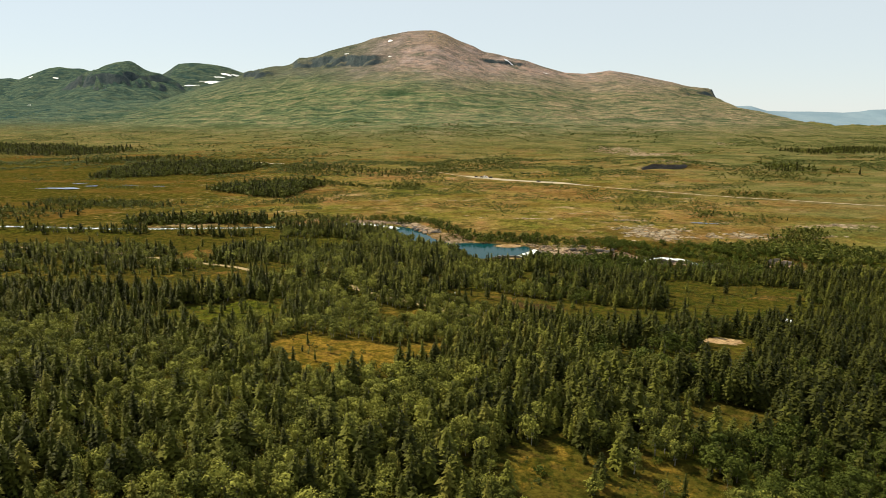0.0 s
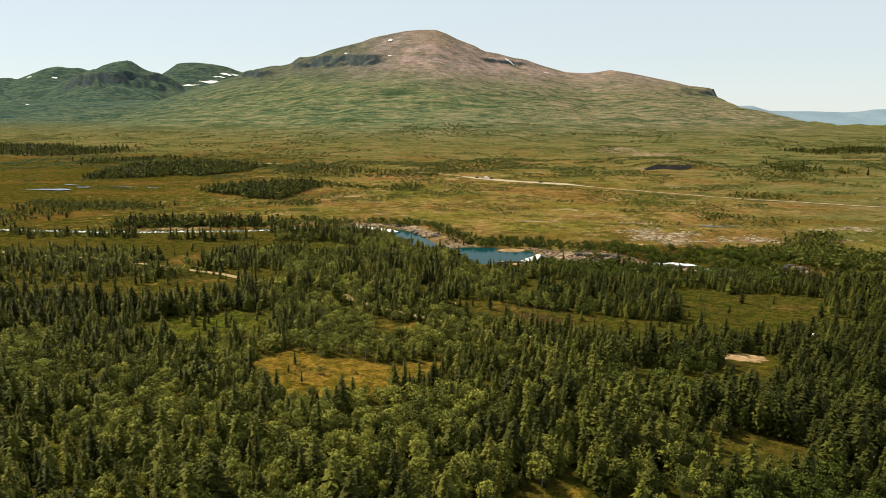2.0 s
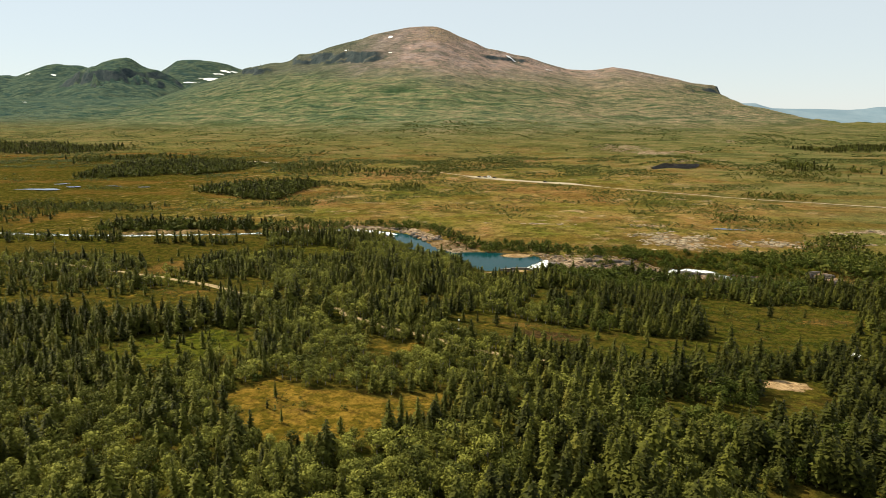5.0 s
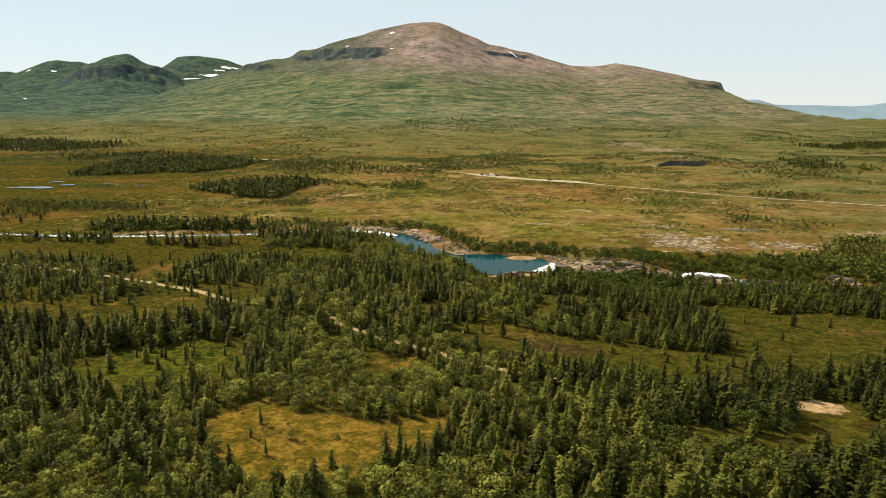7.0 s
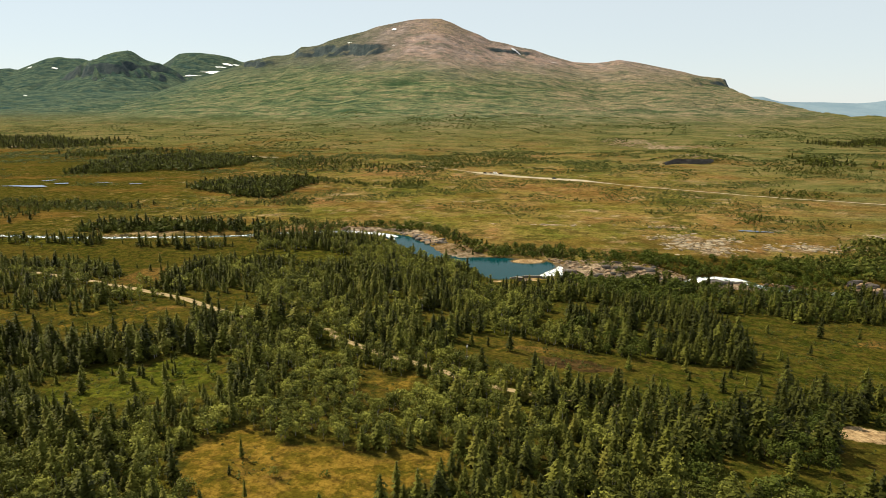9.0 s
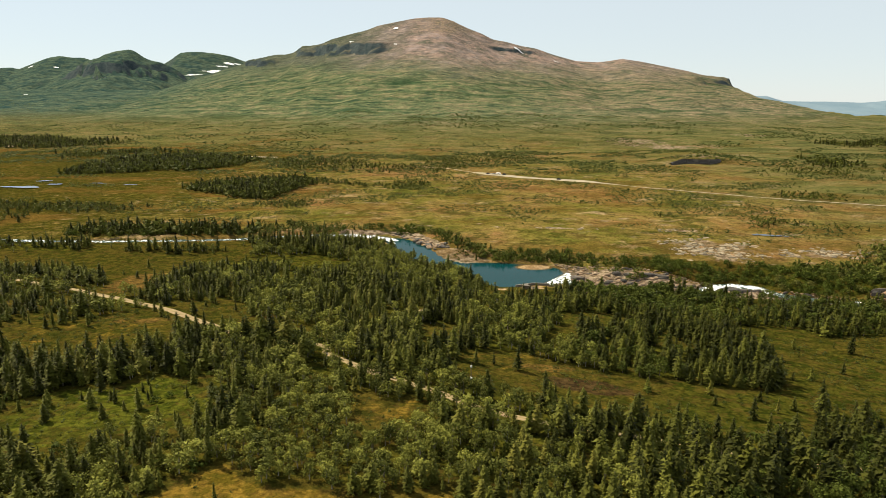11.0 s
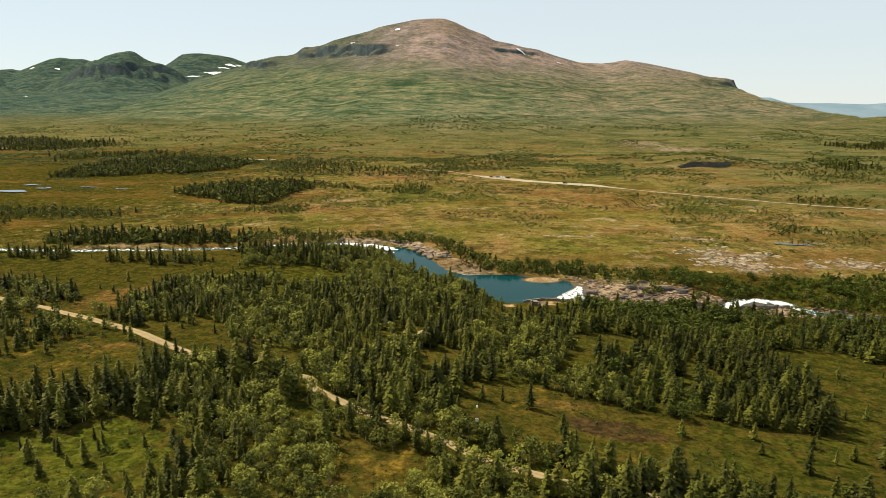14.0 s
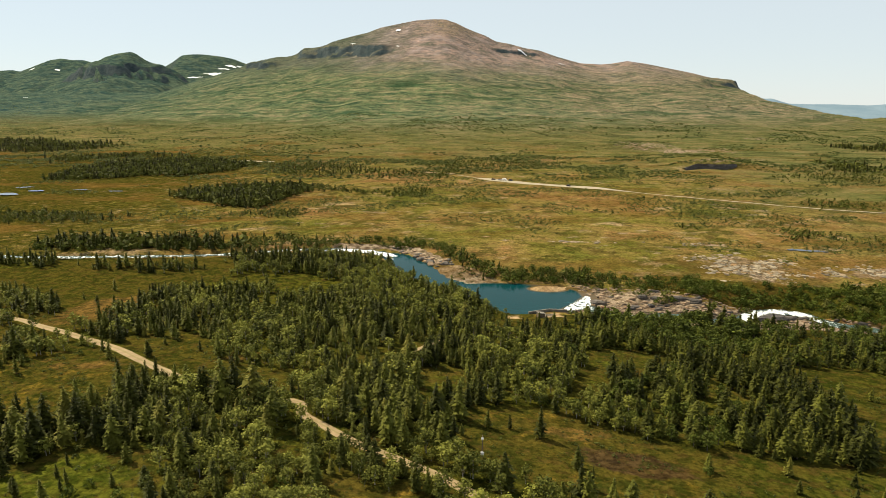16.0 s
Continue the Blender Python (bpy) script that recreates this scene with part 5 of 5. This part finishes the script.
    for k in range(26):
        s = k / 25
        x, y = 196 + 16 * s + r.uniform(-3, 3), 362 - 18 * s + r.uniform(-3, 3)
        ob = new("stone", dark[r.randint(4)] if k % 3 else pale[r.randint(8)])
        ob.parent = ledge
        q = r.uniform(0.8, 2.0)
        ob.matrix_basis = Matrix.Translation((x - 190, y - 335, float(ground(x, y)) + 12 + 0.3)) @ pose(0, 0, 0, r.uniform(-8, 8), r.uniform(-8, 8), r.uniform(-40, 10)) @ Matrix.Diagonal((q * 1.6, q, q * 1.1, 1))


build_stones()


# ---- the steep dark side of the knoll ----
def rock_face():
    u, v = np.meshgrid(np.linspace(0, 1, 40), np.linspace(0, 1, 12))
    x = 284 + 72 * u
    y = 884 + 14 * u + 5 * np.sin(u * 7) + 3.5 * v + 3.0 * (fbm(x, v * 14, 7, 33, 3) - 0.5)
    top = 7.5 * np.sin(np.pi * np.clip(u, 0.02, 0.98)) ** 0.3 * (0.6 + 0.3 * u + 0.5 * vnoise(u * 66, 0 * u, 9, 4))
    z = land(x[0], y[0]).min() - 2.0 + v * (top + 2.0)
    n = x.shape[1]
    back = np.stack([x[-1], y[-1] + 14, z[-1] - 3], -1)
    verts = np.concatenate([np.stack([x, y, z], -1).reshape(-1, 3), back])
    # dark stone colour deepens the shade on the knoll's sunless side
    me = mesh_of("rock_face", verts, grid_faces(x.shape[0] + 1, n), [M_DARKSTONE])
    tagged(new("rock_face", me), "dark overhanging rock wall in the shade of a knoll", "cliff", kind="structure")


rock_face()

# ---- small man-made things ----
M_PLANK = simple("weathered_planks", (0.10, 0.075, 0.05), (0.22, 0.17, 0.12), 0.4)
M_ROOF = simple("pale_metal_roof", (0.30, 0.31, 0.32), (0.44, 0.45, 0.46), 1.0, 0.8, 0.1, 0.05)
M_CONCRETE = simple("old_concrete", (0.13, 0.115, 0.095), (0.25, 0.22, 0.18), 1.2)
M_WHITE = simple("white_paint", (0.74, 0.74, 0.72), (0.84, 0.84, 0.82), 1.0, 0.5, 0.3, 0.02)
M_GLASS = simple("dark_glass", (0.012, 0.015, 0.018), (0.02, 0.024, 0.028), 1.0, 0.08, 0.5, 0.0)
M_TYRE = simple("tyre_rubber", (0.015, 0.015, 0.015), (0.03, 0.03, 0.03), 0.2)
M_CARDARK = simple("dark_car_paint", (0.015, 0.017, 0.02), (0.025, 0.027, 0.03), 1.0, 0.25, 0.5, 0.0)
M_CARGREY = simple("silver_car_paint", (0.35, 0.36, 0.37), (0.42, 0.43, 0.44), 1.0, 0.3, 0.5, 0.0)


def box(bm, x0, x1, y0, y1, z0, z1, bevel=0.0):
    made = bmesh.ops.create_cube(bm, size=1, matrix=Matrix.Translation(((x0 + x1) / 2, (y0 + y1) / 2, (z0 + z1) / 2)) @ Matrix.Diagonal((x1 - x0, y1 - y0, z1 - z0, 1)))
    if bevel:
        edges = {e for v in made["verts"] for e in v.link_edges}
        bmesh.ops.bevel(bm, geom=list(edges), offset=bevel, segments=1, affect="EDGES")


def prism(bm, outline, y0, y1):
    """An outline in x and z, drawn out along y."""
    a = [bm.verts.new((x, y0, z)) for x, z in outline]
    b = [bm.verts.new((x, y1, z)) for x, z in outline]
    bm.faces.new(a[::-1])
    bm.faces.new(b)
    for i in range(len(a)):
        j = (i + 1) % len(a)
        bm.faces.new((a[i], a[j], b[j], b[i]))
    bmesh.ops.recalc_face_normals(bm, faces=bm.faces)


def build_shed():
    root = tagged(new("shed"), "small brown shed with a pale metal roof among birches", "shed")
    bm = bmesh.new()
    prism(bm, [(-1.7, -0.6), (1.7, -0.6), (1.7, 2.0), (0, 2.9), (-1.7, 2.0)], -1.3, 1.3)
    part("wall", bm, M_PLANK, root)
    for side in (-1, 1):
        bm = bmesh.new()
        prism(bm, [(0, 2.93), (side * 2.1, 1.85), (side * 2.1, 1.95), (0, 3.05)], -1.7, 1.7)
        part("roof", bm, M_ROOF, root, "pale metal roof sheet")
    bm = bmesh.new()
    box(bm, -0.45, 0.45, -1.36, -1.29, 0, 1.85, 0.01)
    door = part("door", bm, M_PLANK, root)
    bm = bmesh.new()
    box(bm, 0.28, 0.34, -1.42, -1.36, 0.9, 1.05, 0.01)
    part("door_handle", bm, M_TYRE, door, "dark iron handle")
    bm = bmesh.new()
    box(bm, 0.8, 1.4, -1.35, -1.29, 0.9, 1.5, 0.01)
    part("window", bm, M_GLASS, root)
    root.matrix_basis = pose(131, 224.5, float(ground(131, 224.5)) + 0.25, 0, 0, 35) @ Matrix.Scale(0.62, 4)


build_shed()


def build_dam():
    root = tagged(new("dam_wall"), "low weathered concrete dam edge beside the pool", "wall", kind="structure")
    for a, b in (((33, 363.6), (41.5, 367.2)), ((41.5, 367.2), (49, 366.4))):
        a, b = Vector((*a, 0)), Vector((*b, 0))
        bm = bmesh.new()
        box(bm, 0, (b - a).length, -0.35, 0.35, -1.6, 0.85, 0.05)
        w = part("wall", bm, M_CONCRETE, root)
        w.matrix_basis = Matrix.Translation((a.x, a.y, -9.6)) @ Matrix.Rotation(math.atan2(b.y - a.y, b.x - a.x), 4, "Z")
    deck = tagged(new("wooden_platform"), "weathered plank platform on the sandy bank", "platform")
    deck.location = (40, 357.5, float(ground(40, 357.5)) + 0.35)
    for k in range(14):
        bm = bmesh.new()
        box(bm, -2.6, 2.6, -0.13, 0.13, -0.06, 0.06, 0.01)
        p = part("plank", bm, M_PLANK, deck)
        p.matrix_basis = pose(0, -1.9 + k * 0.28, 0.02 * math.sin(k * 2.1), 0, 0, 0.6 * math.sin(k * 1.7))
    for x in (-2.2, 0, 2.2):
        bm = bmesh.new()
        box(bm, x - 0.1, x + 0.1, -2.0, 2.0, -0.55, -0.07)
        part("joist", bm, M_PLANK, deck)
    hut = tagged(new("hut"), "low dark wooden hut by the water", "hut")
    bm = bmesh.new()
    prism(bm, [(-1.3, -0.6), (1.3, -0.6), (1.3, 1.3), (-1.3, 1.7)], -1.0, 1.0)
    part("wall", bm, M_PLANK, hut)
    bm = bmesh.new()
    prism(bm, [(-1.55, 1.76), (1.55, 1.26), (1.55, 1.36), (-1.55, 1.86)], -1.25, 1.25)
    part("roof", bm, M_CONCRETE, hut, "grey felt roof")
    bm = bmesh.new()
    box(bm, -0.4, 0.4, -1.06, -0.99, -0.1, 1.2)
    part("door", bm, M_PLANK, hut)
    hut.matrix_basis = pose(36.5, 354.5, float(ground(36.5, 354.5)) + 0.3, 0, 0, 20)


build_dam()


def build_mast():
    root = tagged(new("utility_pole"), "grey wooden pole with two white boxes", "pole")
    bm = bmesh.new()
    bmesh.ops.create_cone(bm, segments=10, radius1=0.12, radius2=0.08, depth=5.4, cap_ends=True, matrix=Matrix.Translation((0, 0, 2.3)))
    part("pole", bm, M_BARK, root)
    for z, s in ((1.0, 0.34), (4.3, 0.22)):
        bm = bmesh.new()
        box(bm, -s, s, -0.35, -0.1, z - s, z + s, 0.03)
        part("box", bm, M_WHITE, root, "white metal box")
    root.location = (8, 239, float(ground(8, 239)))


build_mast()


def build_car(paint, length, height, label, category, x, y, turn, van=False):
    root = tagged(new(category.replace(" ", "_")), label, category)
    h, l = height, length / 2
    if van:
        low, cab = [(-l, 0.4), (l, 0.4), (l, 1.0), (l - 0.5, 1.15), (l - 1.3, h), (-l, h)], None
    else:
        low, cab = [(-l, 0.35), (l, 0.35), (l, 0.75), (l - 1.2, 0.95), (-l, 0.98)], [(-l + 0.15, 0.94), (l - 1.3, 0.94), (l - 2.0, h), (-l + 0.6, h)]
    bm = bmesh.new()
    prism(bm, low, -0.88, 0.88)
    bmesh.ops.bevel(bm, geom=bm.edges[:], offset=0.06, segments=2, affect="EDGES")
    part("body", bm, paint, root)
    if cab:
        bm = bmesh.new()
        prism(bm, cab, -0.74, 0.74)
        bmesh.ops.bevel(bm, geom=bm.edges[:], offset=0.05, segments=1, affect="EDGES")
        part("cabin", bm, M_GLASS, root, "dark window glass")
    else:
        bm = bmesh.new()
        box(bm, l - 2.6, l - 1.2, -0.9, 0.9, 1.25, h - 0.3, 0.05)
        part("window", bm, M_GLASS, root, "dark window glass")
    for sx in (-l + 0.8, l - 0.8):
        for sy in (-0.8, 0.8):
            bm = bmesh.new()
            bmesh.ops.create_cone(bm, segments=16, radius1=0.34, radius2=0.34, depth=0.22, cap_ends=True, matrix=Matrix.Translation((sx, sy, 0.34)) @ Matrix.Rotation(radians(90), 4, "X"))
            wheel = part("wheel", bm, M_TYRE, root)
            bm = bmesh.new()
            bmesh.ops.create_cone(bm, segments=12, radius1=0.21, radius2=0.21, depth=0.24, cap_ends=True, matrix=Matrix.Translation((sx, sy, 0.34)) @ Matrix.Rotation(radians(90), 4, "X"))
            part("rim", bm, M_CARGREY, wheel, "grey metal rim")
    root.matrix_basis = pose(x, y, float(ground(x, y)) + 0.5, 0, 0, turn)


build_car(M_CARDARK, 4.4, 1.5, "dark estate car parked in the lay-by", "car", 47, 781, -40)
build_car(M_WHITE, 5.2, 2.2, "white van parked in the lay-by", "van", 58, 774.5, -38, True)
build_car(M_CARGREY, 4.4, 1.5, "silver car parked in the lay-by", "car", 53.5, 778, -40)
build_car(M_CARDARK, 4.6, 1.8, "dark car parked beside the gravel", "car", 64, 771.5, -35)
build_car(M_CARDARK, 4.4, 1.6, "dark car standing on the far road", "car", 115.5, 728, -40)
